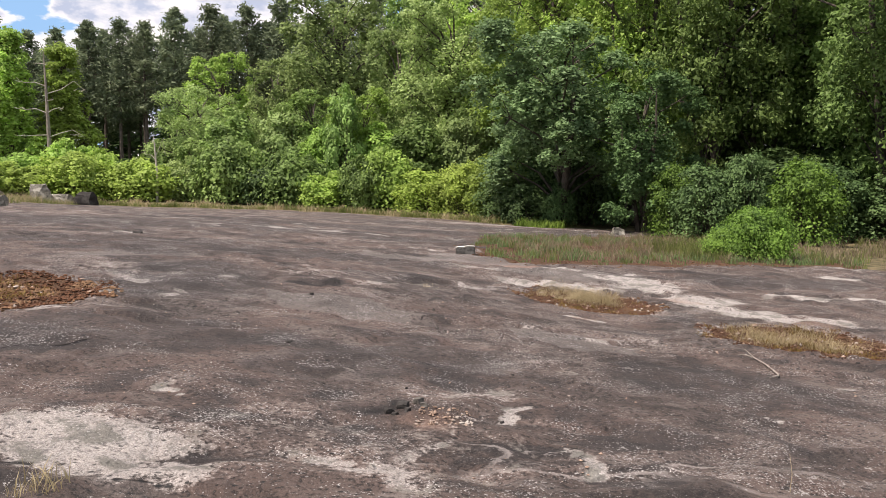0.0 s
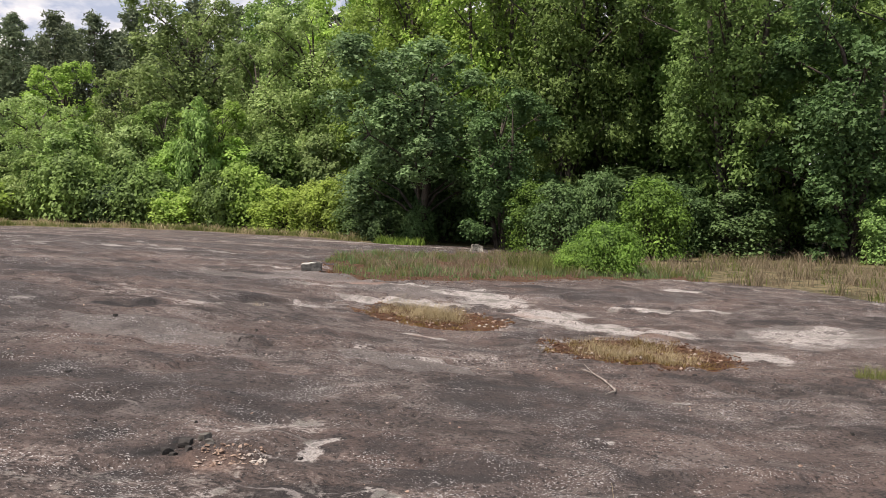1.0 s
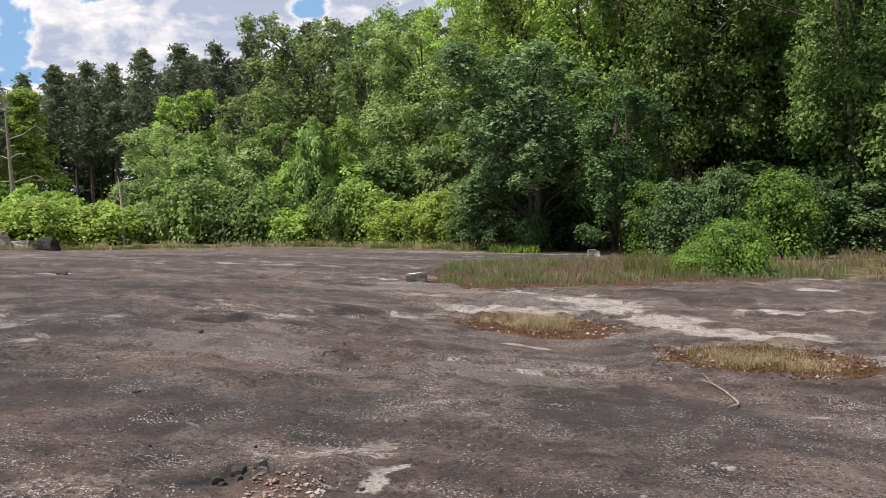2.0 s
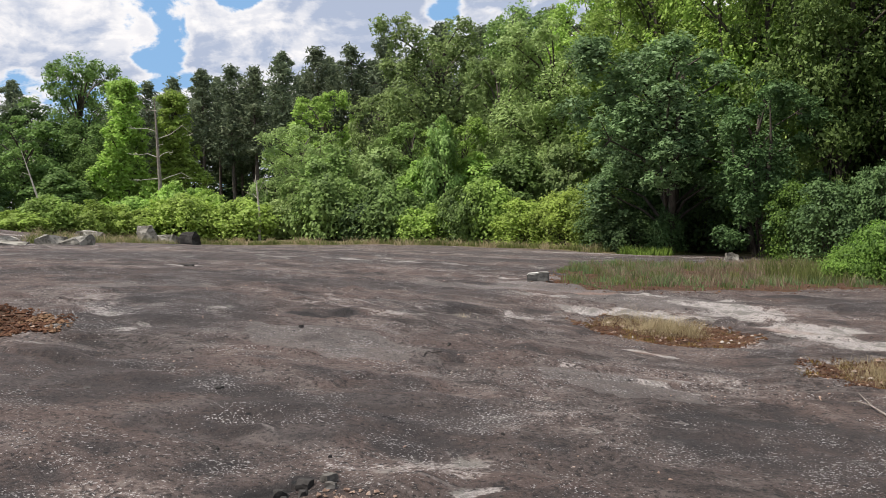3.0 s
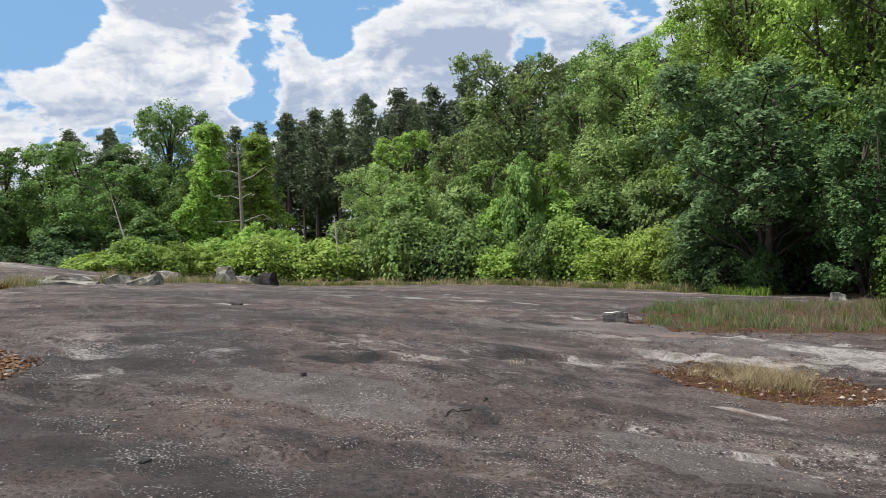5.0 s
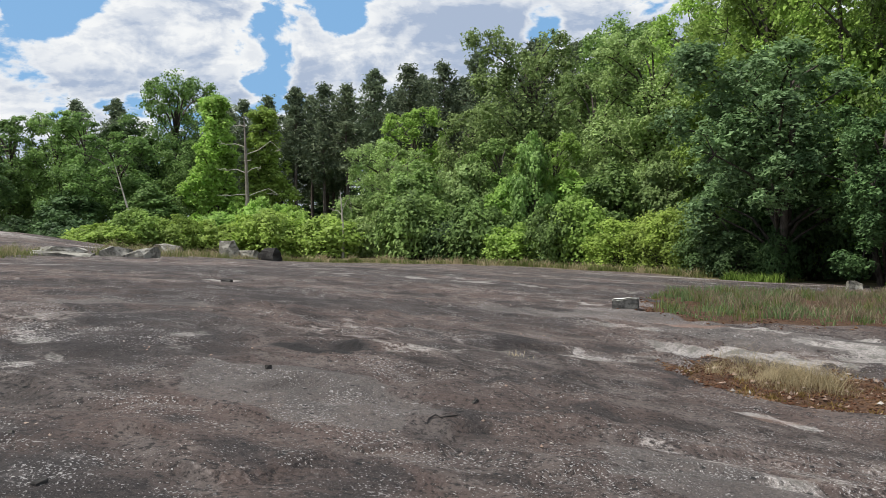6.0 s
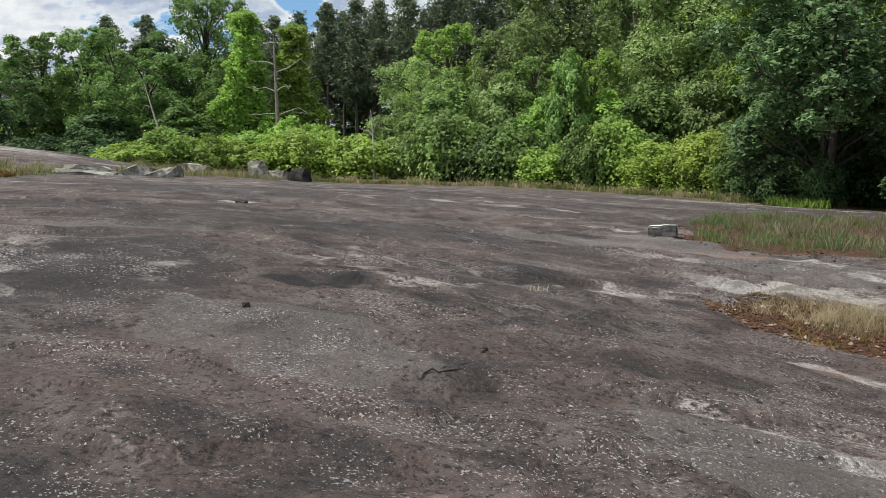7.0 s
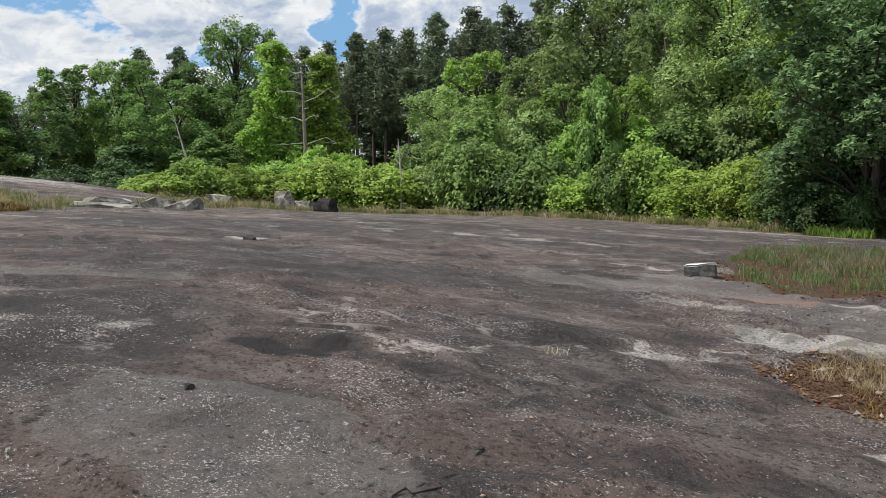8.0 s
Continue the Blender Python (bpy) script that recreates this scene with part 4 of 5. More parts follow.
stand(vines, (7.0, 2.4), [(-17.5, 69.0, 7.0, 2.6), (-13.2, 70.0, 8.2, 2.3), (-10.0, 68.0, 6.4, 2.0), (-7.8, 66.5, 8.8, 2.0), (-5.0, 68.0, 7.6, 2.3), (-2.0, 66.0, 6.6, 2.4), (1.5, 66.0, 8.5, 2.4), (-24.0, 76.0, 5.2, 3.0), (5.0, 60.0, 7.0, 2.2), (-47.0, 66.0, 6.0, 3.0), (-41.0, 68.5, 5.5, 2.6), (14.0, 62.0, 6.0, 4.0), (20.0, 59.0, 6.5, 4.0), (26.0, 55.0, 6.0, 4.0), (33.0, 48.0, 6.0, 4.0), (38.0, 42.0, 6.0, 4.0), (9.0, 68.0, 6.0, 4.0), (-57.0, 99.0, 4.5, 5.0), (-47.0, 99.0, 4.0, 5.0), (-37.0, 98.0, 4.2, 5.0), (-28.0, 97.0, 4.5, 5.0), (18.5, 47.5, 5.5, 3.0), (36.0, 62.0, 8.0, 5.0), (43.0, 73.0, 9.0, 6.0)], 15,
      [M_BROAD, M_FEATHER, M_BRIGHT, M_BROAD, M_BRIGHT, M_BROAD, M_FEATHER, M_FEATHER, M_DEEP_SHADE, M_DEEP_SHADE, M_BROAD, M_DEEP_SHADE, M_DEEP_SHADE, M_DEEP_SHADE, M_DEEP_SHADE, M_DEEP_SHADE, M_DEEP_SHADE, M_DEEP_SHADE, M_DEEP_SHADE, M_DEEP_SHADE, M_DEEP_SHADE, M_DEEP_SHADE] + [M_DEEP_SHADE] * 2, "tall thicket draped with green vines", "thicket", "vine thickets of the wood's edge", 1.1, 0.1)
stand(bush_a, (3.2, 2.4), [(-36.9, 56.5, 2.4, 2.4), (-36.1, 59.5, 3.2, 2.3), (-33.9, 60.8, 3.3, 2.5), (-32.4, 64.0, 3.1, 2.6), (-28.9, 65.6, 3.5, 3.0), (-27.7, 68.5, 4.9, 2.7), (-23.7, 67.0, 3.1, 2.6), (-21.0, 69.0, 4.0, 2.6), (-42.4, 59.9, 3.0, 2.7),
                           (-16.8, 66.1, 4.9, 2.7), (-13.6, 64.9, 3.7, 2.4), (-11.1, 64.4, 4.0, 2.5), (-8.4, 62.8, 3.1, 2.3), (-5.9, 62.2, 3.9, 2.2), (-4.4, 63.3, 4.7, 2.3), (-48.0, 60.0, 3.4, 3.0), (-30.5, 69.5, 4.4, 3.0), (-34.0, 67.5, 4.2, 3.0), (-25.0, 73.0, 4.0, 3.0)], 5,
      [M_YELLOW, M_BRIGHT, M_YELLOW, M_YELLOW, M_YELLOW, M_BRIGHT, M_YELLOW, M_FEATHER, M_DEEP_SHADE, M_BROAD, M_DEEP_SHADE, M_BROAD, M_BRIGHT, M_BROAD, M_BRIGHT, M_DEEP_SHADE, M_BRIGHT, M_BRIGHT, M_BROAD], "mound of bright green leafy bushes and vines", "bush", "bushes of the wood's edge", 1.15, 0.14)
# the dark copies have the wood's shade put into their leaf colour
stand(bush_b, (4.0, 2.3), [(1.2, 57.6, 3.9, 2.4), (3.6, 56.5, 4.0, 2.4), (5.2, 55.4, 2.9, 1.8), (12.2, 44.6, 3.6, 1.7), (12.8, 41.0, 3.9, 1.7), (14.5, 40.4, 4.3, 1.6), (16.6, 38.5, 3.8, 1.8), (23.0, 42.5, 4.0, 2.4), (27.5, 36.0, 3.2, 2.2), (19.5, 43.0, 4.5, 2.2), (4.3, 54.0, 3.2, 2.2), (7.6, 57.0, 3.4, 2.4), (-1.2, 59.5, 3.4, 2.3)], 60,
      [M_YELLOW, M_YELLOW, M_DEEP_SHADE, M_SHRUB, M_DEEP_SHADE, M_DEEP_SHADE, M_SHRUB, M_DEEP_SHADE, M_BROAD, M_DEEP_SHADE, M_DEEP_SHADE, M_DEEP_SHADE, M_YELLOW], "dense shrub with yellowish green leaves, some darkened for shade", "bush", "bushes of the wood's edge", 1.1, 0.1)
# shrubs added to fill the dark hollow, its shade put into their colour
shaded = bush("bush", 35, 2.6, 1.9, 6000, 0.14, 0.10, M_DEEP_SHADE, 34)
stand(shaded, (2.6, 1.9), [(5.0, 52.0, 2.4, 1.7), (7.0, 51.6, 2.6, 1.3), (6.6, 56.5, 5.2, 2.6), (9.4, 56.5, 6.2, 2.8)], 25, [M_DEEP_SHADE], "dense shrub with leaf colour darkened for the shade of a tree", "bush", "bushes of the wood's edge", 1.1, 0.08)
lone = bush("bush", 33, 1.6, 1.6, 15000, 0.085, 0.055, M_BROAD, 60)
stand(lone, (1.6, 1.6), [(9.75, 26.1, 1.7, 1.45), (8.75, 25.9, 0.95, 0.9)], 0, [M_SHRUB], "low bright green bush on the edge of the rock", "bush", "", 1.0)


# ---- dead trees ----
def dead_tree(spot, high, boughs, thick, label, seed, lean=0):
    rng = np.random.default_rng(seed)
    tree = new("dead_tree")
    top = [(0, 0, -0.3), (0.06, 0.03, high * 0.4), (-0.05, 0, high * 0.75), (-0.16, 0, high)]
    tv, tf = limb(top, [thick, thick * 0.8, thick * 0.5, thick * 0.12], 8)
    part("trunk", mesh_of("trunk", tv, tf, M_GREYBARK if thick > 0.18 else M_DEADWOOD, True), tree)
    for z, side, reach, bend in boughs:
        y = rng.uniform(-0.5, 0.5) * abs(reach)
        pts = [(0, 0, z), (side * reach * 0.35, y * 0.3, z + bend * rng.uniform(0.2, 0.9)), (side * reach * 0.68, y * 0.6, z + bend * rng.uniform(0.6, 1.3)), (side * reach, y, z + bend * rng.uniform(-0.2, 1.2))]
        pieces = [limb(pts, [thick * 0.24, thick * 0.17, thick * 0.11, thick * 0.04], 6)]
        for q in range(3):
            s = rng.uniform(0.4, 0.9)
            at = np.array(pts[1]) * (1 - s) + np.array(pts[3]) * s
            pieces.append(limb([at, at + np.array((side * reach * 0.12, rng.uniform(-0.3, 0.3), rng.uniform(-0.25, 0.3)))], [thick * 0.1, 0.012], 4))
        bv, bf = joined(pieces)
        part("bough", mesh_of("bough", bv, bf, M_DEADWOOD, True), tree)
    tree.matrix_basis = pose(*spot, float(height(*spot)), 0, lean, 0)
    return tagged(tree, label, "dead tree")


dead_tree((-32.9, 70.5), 12.1, [(5.2, -1, 2.3, -0.1), (5.0, 1, 2.9, 0.5), (7.0, -1, 2.6, 0.5), (7.0, 1, 1.6, 0.4), (8.6, 1, 3.1, 0.9), (9.2, -1, 2.4, 0.4), (3.4, -1, 1.5, -0.6), (11.0, -1, 1.0, 0.1), (8.0, 1, 0.7, 0.1)], 0.21, "bare dead tree with bleached crooked boughs", 3)
dead_tree((-22.2, 65.3), 5.2, [(3.6, 1, 0.7, 1.0), (3.2, -1, 1.1, 0.5), (4.4, -1, 0.3, 0.3)], 0.11, "thin grey dead sapling with a forked top", 4)
dead_tree((-39.9, 65.3), 7.8, [(5.6, -1, 0.9, 0.5), (6.6, 1, 0.6, 0.5)], 0.11, "thin pale dead stem leaning in the bushes", 6, -15)


# ---- stones ----
def rock_mesh(name, seed, size, mat, rough=0.16, cuts=2):
    """A broken block: a box cut into small faces, pushed about and clipped by slanting planes."""
    rng = np.random.default_rng(seed)
    bm = bmesh.new()
    bmesh.ops.create_cube(bm, size=1.0)
    for k in range(4):
        n = Vector(rng.normal(0, 1, 3)).normalized()
        n.z = abs(n.z) * 0.7 + 0.15
        n.normalize()
        g = bmesh.ops.bisect_plane(bm, geom=bm.verts[:] + bm.edges[:] + bm.faces[:], plane_co=n * rng.uniform(0.42, 0.58), plane_no=n, clear_outer=True)
        edges = [e for e in g["geom_cut"] if isinstance(e, bmesh.types.BMEdge)]
        if edges:
            bmesh.ops.holes_fill(bm, edges=edges)
    bmesh.ops.triangulate(bm, faces=bm.faces[:])
    bmesh.ops.subdivide_edges(bm, edges=bm.edges[:], cuts=cuts, use_grid_fill=True)
    for v in bm.verts:
        v.co += Vector(noise.noise_vector(v.co * 2.3 + Vector((seed, 0, 0)))) * rough * 0.55 + Vector(noise.noise_vector(v.co * 6 + Vector((0, seed, 0)))) * rough * 0.2
        v.co = Vector((v.co.x * size[0], v.co.y * size[1], (v.co.z + 0.42) * size[2]))
    data = bpy.data.meshes.new(name)
    bm.to_mesh(data)
    bm.free()
    data.materials.append(mat)
    return data


def stone(name, seed, x, y, size, turn, mat, label, category, tilt=(0, 0), lift=0.0, rough=0.16, group=""):
    ob = new(name, rock_mesh(name, seed, size, mat, rough))
    ob.matrix_basis = pose(x, y, float(height(x, y)) + lift, tilt[0], tilt[1], turn)
    return tagged(ob, label, category, group)


def stone_block(x, y, size, turn):
    """A squared block with worn edges; the sunlight on its top is painted pale."""
    bm = bmesh.new()
    bmesh.ops.create_cube(bm, size=1.0)
    bmesh.ops.scale(bm, vec=Vector(size), verts=bm.verts[:])
    bmesh.ops.bevel(bm, geom=bm.edges[:], offset=0.022, segments=2, affect="EDGES")
    bmesh.ops.triangulate(bm, faces=bm.faces[:])
    bmesh.ops.subdivide_edges(bm, edges=bm.edges[:], cuts=4, use_grid_fill=True)
    for v in bm.verts:
        v.co += Vector(noise.noise_vector(v.co * 5)) * 0.022 + Vector(noise.noise_vector(v.co * 16)) * 0.008
        v.co.z += size[2] * 0.5 - 0.03 + 0.05 * v.co.x
    data = bpy.data.meshes.new("stone_block")
    bm.to_mesh(data)
    bm.free()
    data.materials.append(M_LIT_TOP)
    ob = new("stone_block", data)
    ob.matrix_basis = pose(x, y, float(height(x, y)), 0, 0, turn)
    return tagged(ob, "squared grey stone block with a flat pale top", "stone block")


stone_block(0.56, 21.1, (0.48, 0.30, 0.215), 2)
stone("boulder", 5, -27.35, 57.3, (1.3, 1.1, 1.35), 20, M_STONE, "pale broken boulder on the rock's edge", "boulder", group="boulders")
stone("boulder", 6, -24.3, 57.3, (1.2, 1.0, 0.95), -10, M_DARKSTONE, "charred black low boulder", "boulder", group="boulders")
stone("boulder", 7, -26.3, 57.6, (1.5, 1.0, 0.7), 5, M_STONE, "low grey boulder between two larger ones", "boulder", group="boulders")
stone("stone_slab", 8, -19.2, 33.6, (1.05, 1.0, 0.46), 12, M_STONE, "tilted grey slab of split granite", "stone slab", (-4, 10), -0.05, 0.1, "split slabs")
stone("stone_slab", 9, -18.0, 33.4, (1.05, 0.9, 0.44), -8, M_STONE, "tilted grey slab of split granite", "stone slab", (3, -6), -0.05, 0.1, "split slabs")
stone("stone_slab", 10, -20.8, 32.4, (2.2, 1.0, 0.2), 25, M_STONE, "thin flat slab of split granite", "stone slab", (2, 5), -0.03, 0.1, "split slabs")
stone("stone_slab", 16, -22.4, 34.5, (1.7, 1.1, 0.30), 40, M_STONE, "thin flat slab of split granite", "stone slab", (-3, 4), -0.03, 0.1, "split slabs")
stone("stone_slab", 12, -24.9, 46.0, (1.5, 1.0, 0.6), -20, M_STONE, "pale slab of split granite in dry grass", "stone slab", (4, 8), -0.05, 0.12, "split slabs")
stone("boulder", 13, 9.3, 44.5, (0.6, 0.5, 0.42), 0, M_STONE, "small pale boulder beside the reeds", "boulder", group="boulders")
stone("flat_stone", 14, -7.75, 21.3, (0.2, 0.16, 0.07), 0, M_DARKSTONE, "small dark flat stone on a pale scar", "stone")
stone("flat_stone", 15, -1.73, 11.0, (0.05, 0.04, 0.03), 30, M_DARKSTONE, "small dark pebble on the rock", "stone")


# ---- grasses, soil, crumbs ----
def blades(spots, high, wide, lean, rng):
    """A narrow bent blade at each (x, y), standing on the ground."""
    spots = np.asarray(spots)
    n = len(spots)
    z = height(spots[:, 0], spots[:, 1])
    base = np.stack([spots[:, 0], spots[:, 1], z - 0.01], 1)
    a = rng.uniform(0, 2 * np.pi, n)
    side = np.stack([np.cos(a), np.sin(a), np.zeros(n)], 1) * wide / 2
    b = rng.uniform(0, 2 * np.pi, n)
    h = high * rng.uniform(0.4, 1.25, n) * np.clip(0.9 + 0.45 * wave(spots[:, 0], spots[:, 1], 1.1, 4.1), 0.4, 1.4)
    out = np.stack([np.cos(b), np.sin(b), np.zeros(n)], 1) * (h * lean * rng.uniform(0.2, 1.6, n))[:, None]
    mid = base + out * 0.35 + np.stack([np.zeros(n), np.zeros(n), h * 0.6], 1)
    tip = base + out + np.stack([np.zeros(n), np.zeros(n), h], 1)
    verts = np.stack([base - side, base + side, mid + side * 0.75, mid - side * 0.75, tip], 1).reshape(-1, 3)
    i = np.arange(n)[:, None] * 5
    return verts, np.concatenate([i + np.array([[0, 1, 2]]), i + np.array([[0, 2, 3]]), i + np.array([[3, 2, 4]])], 0)


def scatter(inside, box, count, rng, clump=0.0):
    """Random places of the box where inside(x, y) is above 0, gathered in tufts if clump is given."""
    out = []
    got = 0
    while got < count:
        x, y = rng.uniform(box[0], box[1], 4000), rng.uniform(box[2], box[3], 4000)
        keep = inside(x, y) > 0
        if clump:
            x, y = x[keep][:60], y[keep][:60]
            k = 22
            x = (x[:, None] + rng.normal(0, clump, (len(x), k))).ravel()
            y = (y[:, None] + rng.normal(0, clump, (len(y), k))).ravel()
        else:
            x, y = x[keep], y[keep]
        out.append(np.stack([x, y], 1))
        got += len(x)
    return np.vstack(out)[:count]


def grass(name, inside, box, count, high, wide, lean, mat, seed, label, category, clump=0.0):
    rng = np.random.default_rng(seed)
    v, f = blades(scatter(inside, box, count, rng, clump), high, wide, lean, rng)
    ob = new(name, mesh_of(name, v, f, mat))
    return tagged(ob, label, category, kind="stuff")


def clods(name, inside, box, count, size, mat, seed, label, category, sink=0.3):
    """Many small angular lumps that lie on the ground."""
    rng = np.random.default_rng(seed)
    spots = scatter(inside, box, count, rng)
    n = len(spots)
    shape = np.array([(1, 0, 0), (0, 1, 0), (-1, 0, 0), (0, -1, 0), (0, 0, 1), (0, 0, -1)], float)
    faces = np.array([(0, 1, 4), (1, 2, 4), (2, 3, 4), (3, 0, 4), (1, 0, 5), (2, 1, 5), (3, 2, 5), (0, 3, 5)])
    s = size * rng.uniform(0.3, 1.0, n) ** 1.5 * 1.6
    v = shape[None] * rng.uniform(0.5, 1.1, (n, 6, 3)) + rng.normal(0, 0.18, (n, 6, 3))
    v = v * np.stack([s, s * rng.uniform(0.6, 1, n), s * rng.uniform(0.35, 0.8, n)], 1)[:, None, :]
    a = rng.uniform(0, 6.28, n)[:, None]
    x = v[:, :, 0] * np.cos(a) - v[:, :, 1] * np.sin(a)
    y = v[:, :, 0] * np.sin(a) + v[:, :, 1] * np.cos(a)
    z = v[:, :, 2] + (height(spots[:, 0], spots[:, 1]) + s * sink)[:, None]
    verts = np.stack([x + spots[:, :1], y + spots[:, 1:], z], 2).reshape(-1, 3)
    f = (np.arange(n)[:, None, None] * 6 + faces[None]).reshape(-1, 3)
    ob = new(name, mesh_of(name, verts, f, mat))
    return tagged(ob, label, category, kind="stuff")


def hollow(k, grow=1.0, shift=(0, 0)):
    cx, cy, rx, ry, turn = HOLLOWS[k]
    return lambda x, y: oval(x, y, cx + shift[0], cy + shift[1], rx * grow, ry * grow, turn) + 0.10 * wave(x, y, 0.5, k + 1.0)


def around(k):
    cx, cy, rx, ry, turn = HOLLOWS[k]
    return (cx - rx * 1.4, cx + rx * 1.4, cy - ry * 1.4, cy + ry * 1.4)


for k in range(3):
    clods("soil_crumbs", hollow(k, 1.04), around(k), 4500, 0.028 if k == 0 else 0.016, M_CLOD, 50 + k, "rusty brown crumbs of soil and dead moss", "soil")
    clods("stone_chips", hollow(k, 1.04), around(k), 160, 0.030, M_PALECHIP, 60 + k, "small pale stone chips on rusty soil", "stone chips")
grass("dry_grass", lambda x, y: hollow(0, 0.85, (-0.45, 0))(x, y), around(0), 3500, 0.07, 0.012, 0.9, M_MOSS, 70, "short yellow moss and dry grass in a hollow", "grass", 0.05)
grass("dry_grass", hollow(1, 0.60, (-0.2, 0.42)), around(1), 2200, 0.19, 0.0042, 1.0, M_STRAW, 71, "tufts of dry straw-coloured grass in a hollow", "grass", 0.06)
grass("moss", hollow(1, 0.95), around(1), 1500, 0.05, 0.012, 0.9, M_MOSS, 72, "short yellow moss on rusty soil", "moss", 0.05)
grass("dry_grass", hollow(2, 0.70, (0, 0.28)), around(2), 2600, 0.13, 0.0042, 1.1, M_STRAW, 73, "tufts of dry straw-coloured grass in a hollow", "grass", 0.07)
grass("moss", hollow(2, 0.97), around(2), 2200, 0.06, 0.012, 0.9, M_MOSS, 74, "short yellow moss on rusty soil", "moss", 0.05)
clods("stone_chips", lambda x, y: oval(x, y, 0.02, 6.28, 0.26, 0.22, 30) + 0.15 * wave(x, y, 0.2), (-0.5, 0.5, 6.0, 6.7), 150, 0.017, M_PALECHIP, 75, "loose rusty and pale rock chips in a scar", "stone chips")
clods("stone_chips", lambda x, y: wave(x, y, 2.2, 1.7) - 0.5, (-5, 8, 4, 22), 420, 0.014, M_PALECHIP, 76, "scattered small pale chips on the rock", "stone chips")

# wet meadow
grass("reeds", lambda x, y: np.minimum(meadow_at(x, y), 2.4 - meadow_at(x, y)), (-1, 14, 19, 36), 7000, 0.20, 0.017, 0.6, M_IRIS, 80, "bright green sword-shaped reeds in the wet seam", "reeds", 0.10)
grass("sedge", lambda x, y: meadow_at(x, y) - 0.5, (-1, 14, 19, 46), 10000, 0.24, 0.014, 0.6, M_SEDGE, 81, "brownish dry sedge of the wet meadow", "sedge", 0.12)
grass("sedge", lambda x, y: meadow_at(x, y) - 0.1, (-1, 14, 19, 46), 4000, 0.24, 0.016, 0.45, M_GREENSEDGE, 82, "green sedge of the wet meadow", "sedge", 0.12)
clods("soil_crumbs", lambda x, y: np.minimum(meadow_at(x, y) + 0.5, 0.3 - meadow_at(x, y)), (-1, 10, 18, 26), 420, 0.028, M_CLOD, 83, "rusty brown crumbs of soil along the meadow", "soil")
grass("sedge", right_meadow_at, (11, 42, 14, 44), 16000, 0.42, 0.024, 0.45, M_SEDGE, 84, "brownish dry sedge beside the wood", "sedge", 0.16)
grass("sedge", right_meadow_at, (11, 42, 14, 44), 7000, 0.36, 0.024, 0.45, M_GREENSEDGE, 85, "green sedge beside the wood", "sedge", 0.16)
grass("tall_grass", lambda x, y: 1.4 * oval(x, y, 9.0, 27.5, 2.0, 3.4, -30), (5, 13, 23, 32), 2500, 0.5, 0.016, 0.45, M_GREENSEDGE, 86, "tall yellowish grass round the low bush", "grass", 0.12)
# dry fringe along the edge of the rock
grass("dry_grass", lambda x, y: np.minimum(y - rock_edge(x), rock_edge(x) + 4.5 - y) + 1.6 * wave(x, y, 2.5, 3) - 0.9, (-32, 8, 46, 68), 4200, 0.42, 0.03, 0.7, M_STRAW, 87, "dry fringe of grass at the edge of the rock", "grass", 0.2)
grass("dry_grass", lambda x, y: np.minimum(y - rock_edge(x), rock_edge(x) + 3.5 - y) + 0.8 * wave(x, y, 3, 2) - 0.5, (-32, 8, 46, 68), 5500, 0.34, 0.035, 0.7, M_GREENSEDGE, 88, "greenish fringe of grass at the edge of the rock", "grass", 0.2)
grass("green_grass", lambda x, y: oval(x, y, 5.6, 49.2, 1.3, 0.9) + 0.2 * wave(x, y, 0.8, 2.0), (4, 8, 47.5, 51), 1400, 0.42, 0.05, 0.6, M_LUSH, 92, "patch of bright green grass under the tree", "grass", 0.2)
grass("dry_grass", left_meadow_at, (-32, -15, 25, 64), 5000, 0.30, 0.022, 0.8, M_GREENSEDGE, 89, "dry green grass between the split slabs", "grass", 0.16)
grass("dry_grass", left_meadow_at, (-32, -15, 25, 64), 2600, 0.46, 0.014, 0.8, M_STRAW, 90, "dry straw-coloured grass between the split slabs", "grass", 0.16)
grass("moss", lambda x, y: oval(x, y, -20.4, 26.9, 2.2, 0.9, -30) + 0.1 * wave(x, y, 0.6), (-23, -17, 25, 30), 4000, 0.16, 0.05, 0.8, M_MOSS, 91, "golden moss and dry grass on the rock", "moss", 0.1)


# ---- fallen branch ----
def fallen_branch():
    ob = new("fallen_branch")
    pts = [(3.76, 10.35), (3.69, 9.83), (3.70, 9.5), (3.69, 9.12), (3.60, 8.90), (3.44, 8.72)]
    pts = [(x, y, float(height(x, y)) + 0.03) for x, y in pts]
    v, f = joined([limb(pts, [0.004, 0.008, 0.011, 0.013, 0.011, 0.006], 7)])
    part("stem", mesh_of("stem", v, f, M_GREYBARK, True), ob)
    a = np.array(pts[1])
    v, f = limb([a, a + np.array((-0.08, 0.10, 0.02)), a + np.array((-0.16, 0.12, 0.01))], [0.008, 0.006, 0.003], 6)
    part("twig", mesh_of("twig", v, f, M_GREYBARK, True), ob)
    return tagged(ob, "short pale crooked fallen branch on the bare rock", "branch")


fallen_branch()


def dark_crack():
    # no real twig: a thin dark limb added to draw a crack
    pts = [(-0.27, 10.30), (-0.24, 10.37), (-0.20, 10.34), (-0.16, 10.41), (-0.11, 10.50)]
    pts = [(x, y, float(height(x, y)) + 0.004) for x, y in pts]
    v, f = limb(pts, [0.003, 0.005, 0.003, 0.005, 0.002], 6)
    return tagged(new("twig", mesh_of("twig", v, f, M_DARKSTONE, True)), "thin dark strip standing in for a crack in the rock", "twig")


dark_crack()


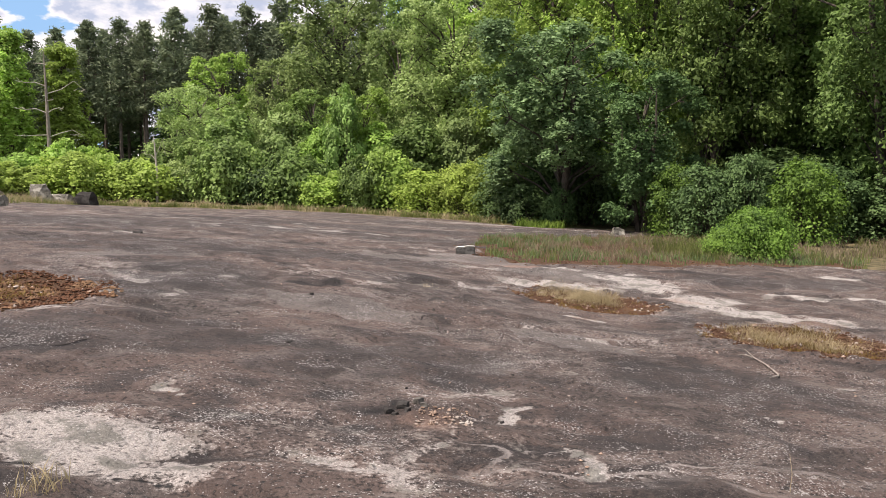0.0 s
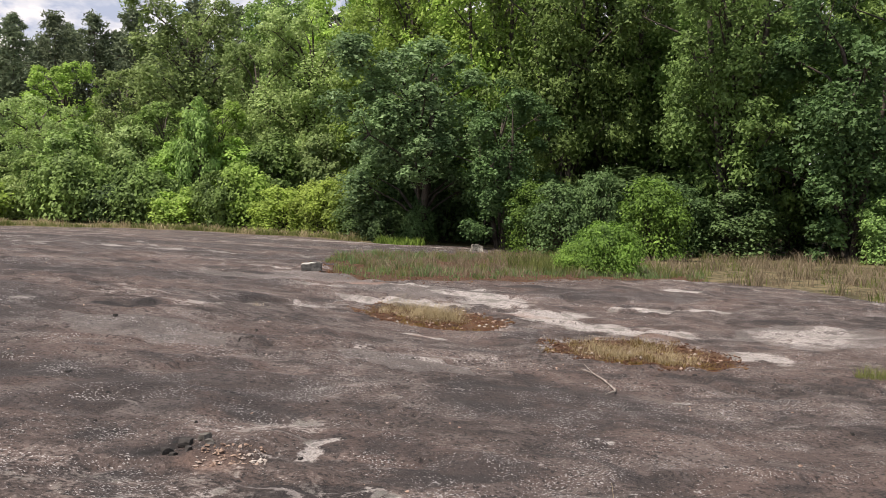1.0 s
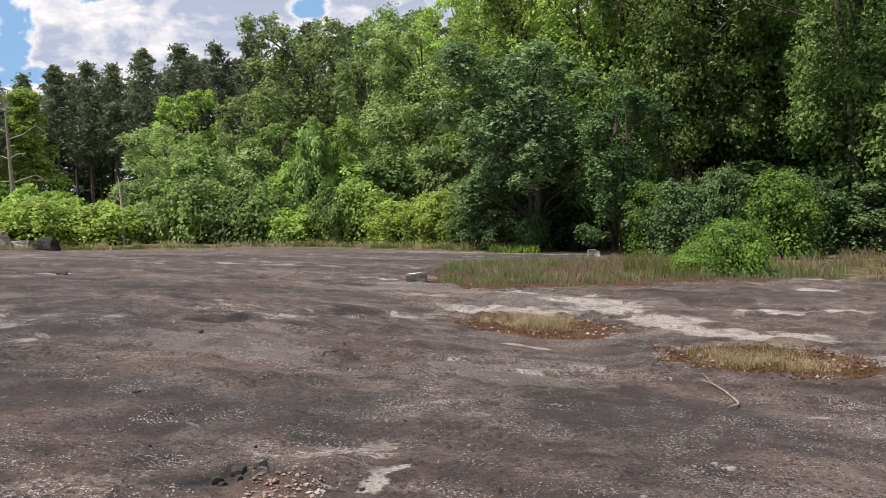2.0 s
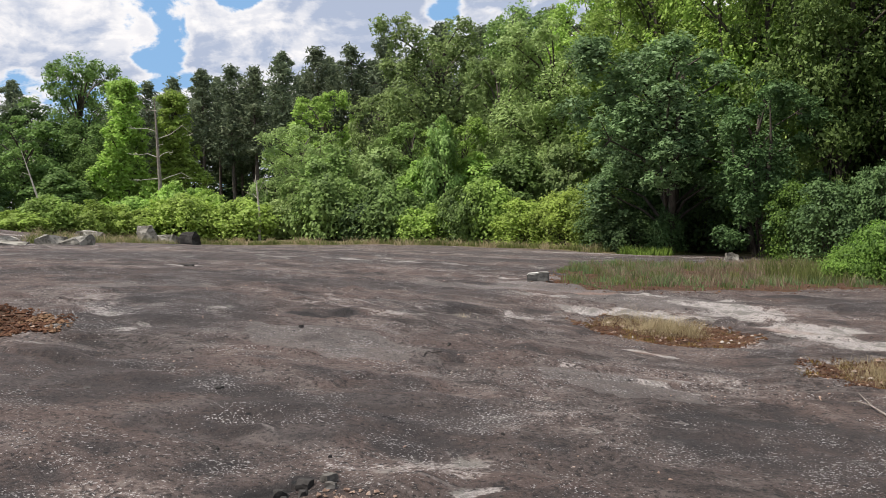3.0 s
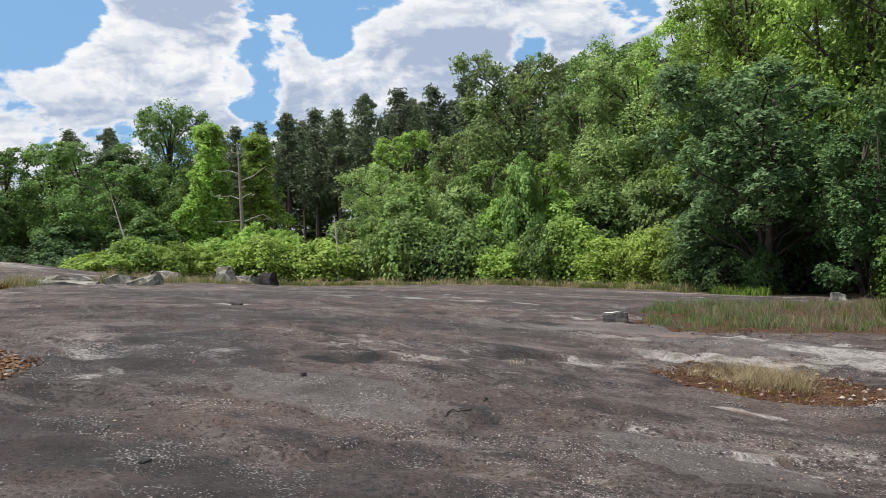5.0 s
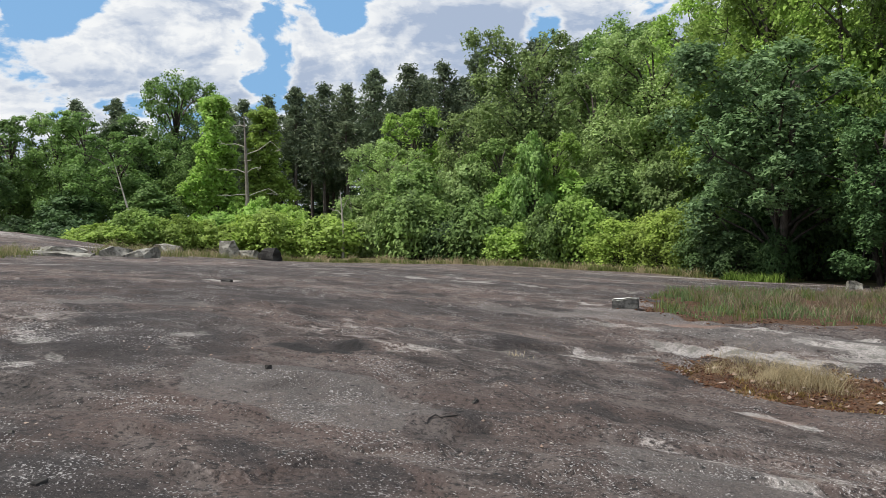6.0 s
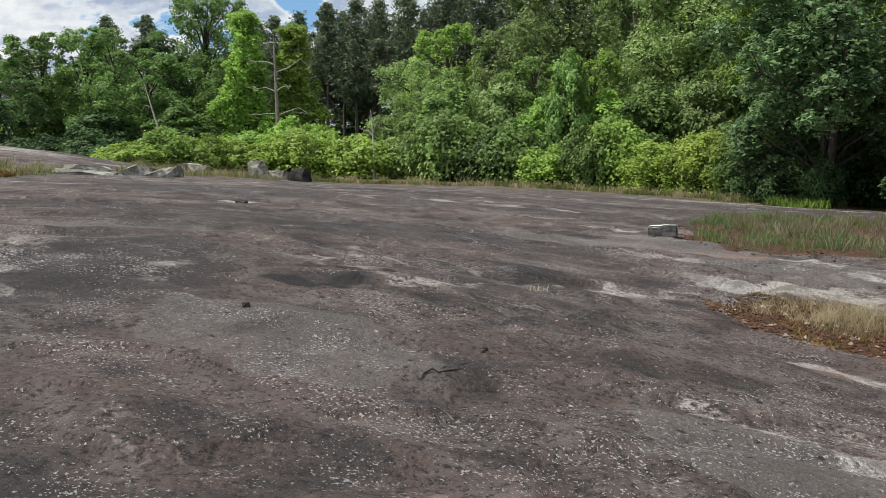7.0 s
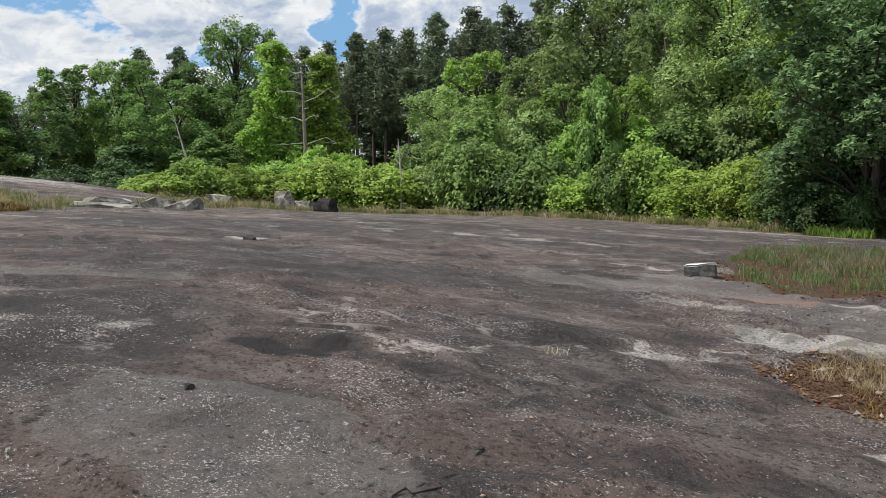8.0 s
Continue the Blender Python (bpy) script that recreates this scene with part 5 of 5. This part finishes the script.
# ---- small loose stones and weeds ----
# the eighth stands in for a dark patch, the last for a hole
FLAKES = [(-2.18, 8.87, 0.05, 0.03), (-2.51, 8.85, 0.13, 0.03), (-1.54, 8.31, 0.12, 0.03), (-2.49, 8.09, 0.12, 0.02), (-1.01, 7.02, 0.04, 0.03), (-0.31, 7.02, 0.04, 0.03), (-0.13, 11.02, 0.06, 0.03), (3.53, 12.63, 0.24, 0.07),
          (0.66, 7.84, 0.04, 0.03), (1.79, 8.17, 0.04, 0.03), (5.06, 10.11, 0.10, 0.07), (5.27, 7.45, 0.07, 0.05), (5.17, 7.66, 0.05, 0.03), (-0.32, 6.54, 0.16, 0.09), (-0.42, 6.44, 0.13, 0.08), (-0.2, 6.6, 0.15, 0.08), (-0.27, 6.36, 0.11, 0.07), (-0.37, 6.36, 0.09, 0.06), (-0.15, 6.46, 0.10, 0.06), (0.45, 6.3, 0.06, 0.04), (-0.12, 11.06, 0.07, 0.03)]


for k, (x, y, wide, thick) in enumerate(FLAKES):
    stone("rock_flake", 100 + k, x, y, (wide * 0.55, wide * 0.4, thick * 0.55), 40 * k, M_DARKSTONE if k % 3 else M_BLOCK, "small dark flake of loose rock, two standing in for dark marks", "stone", rough=0.12, group="loose flakes")


def weed(name, x, y, wide, count, high, mat, seed, label, category):
    return grass(name, lambda u, v: oval(u, v, x, y, wide, wide), (x - wide, x + wide, y - wide, y + wide), count, high, 0.006, 0.7, mat, seed, label, category)


weed("grass_tuft", -2.12, 4.32, 0.16, 90, 0.16, M_STRAW, 95, "dry straw tuft in a crack of the rock", "grass tuft")
weed("grass_tuft", 7.43, 10.12, 0.22, 260, 0.13, M_GREENSEDGE, 96, "small grey-green tuft in a crack of the rock", "grass tuft")
weed("grass_tuft", -0.2, 13.6, 0.14, 16, 0.08, M_STRAW, 98, "sparse dry stalks on the bare rock", "grass tuft")


def dry_stalk(x, y, high):
    z = float(height(x, y))
    v, f = limb([(x, y, z), (x + 0.01, y, z + high * 0.5), (x - 0.005, y + 0.01, z + high)], [0.0022, 0.0018, 0.001], 5)
    return tagged(new("dry_stalk", mesh_of("dry_stalk", v, f, M_STRAW, True)), "single thin dry stalk standing in a crack", "stalk")


dry_stalk(2.2, 5.2, 0.25)
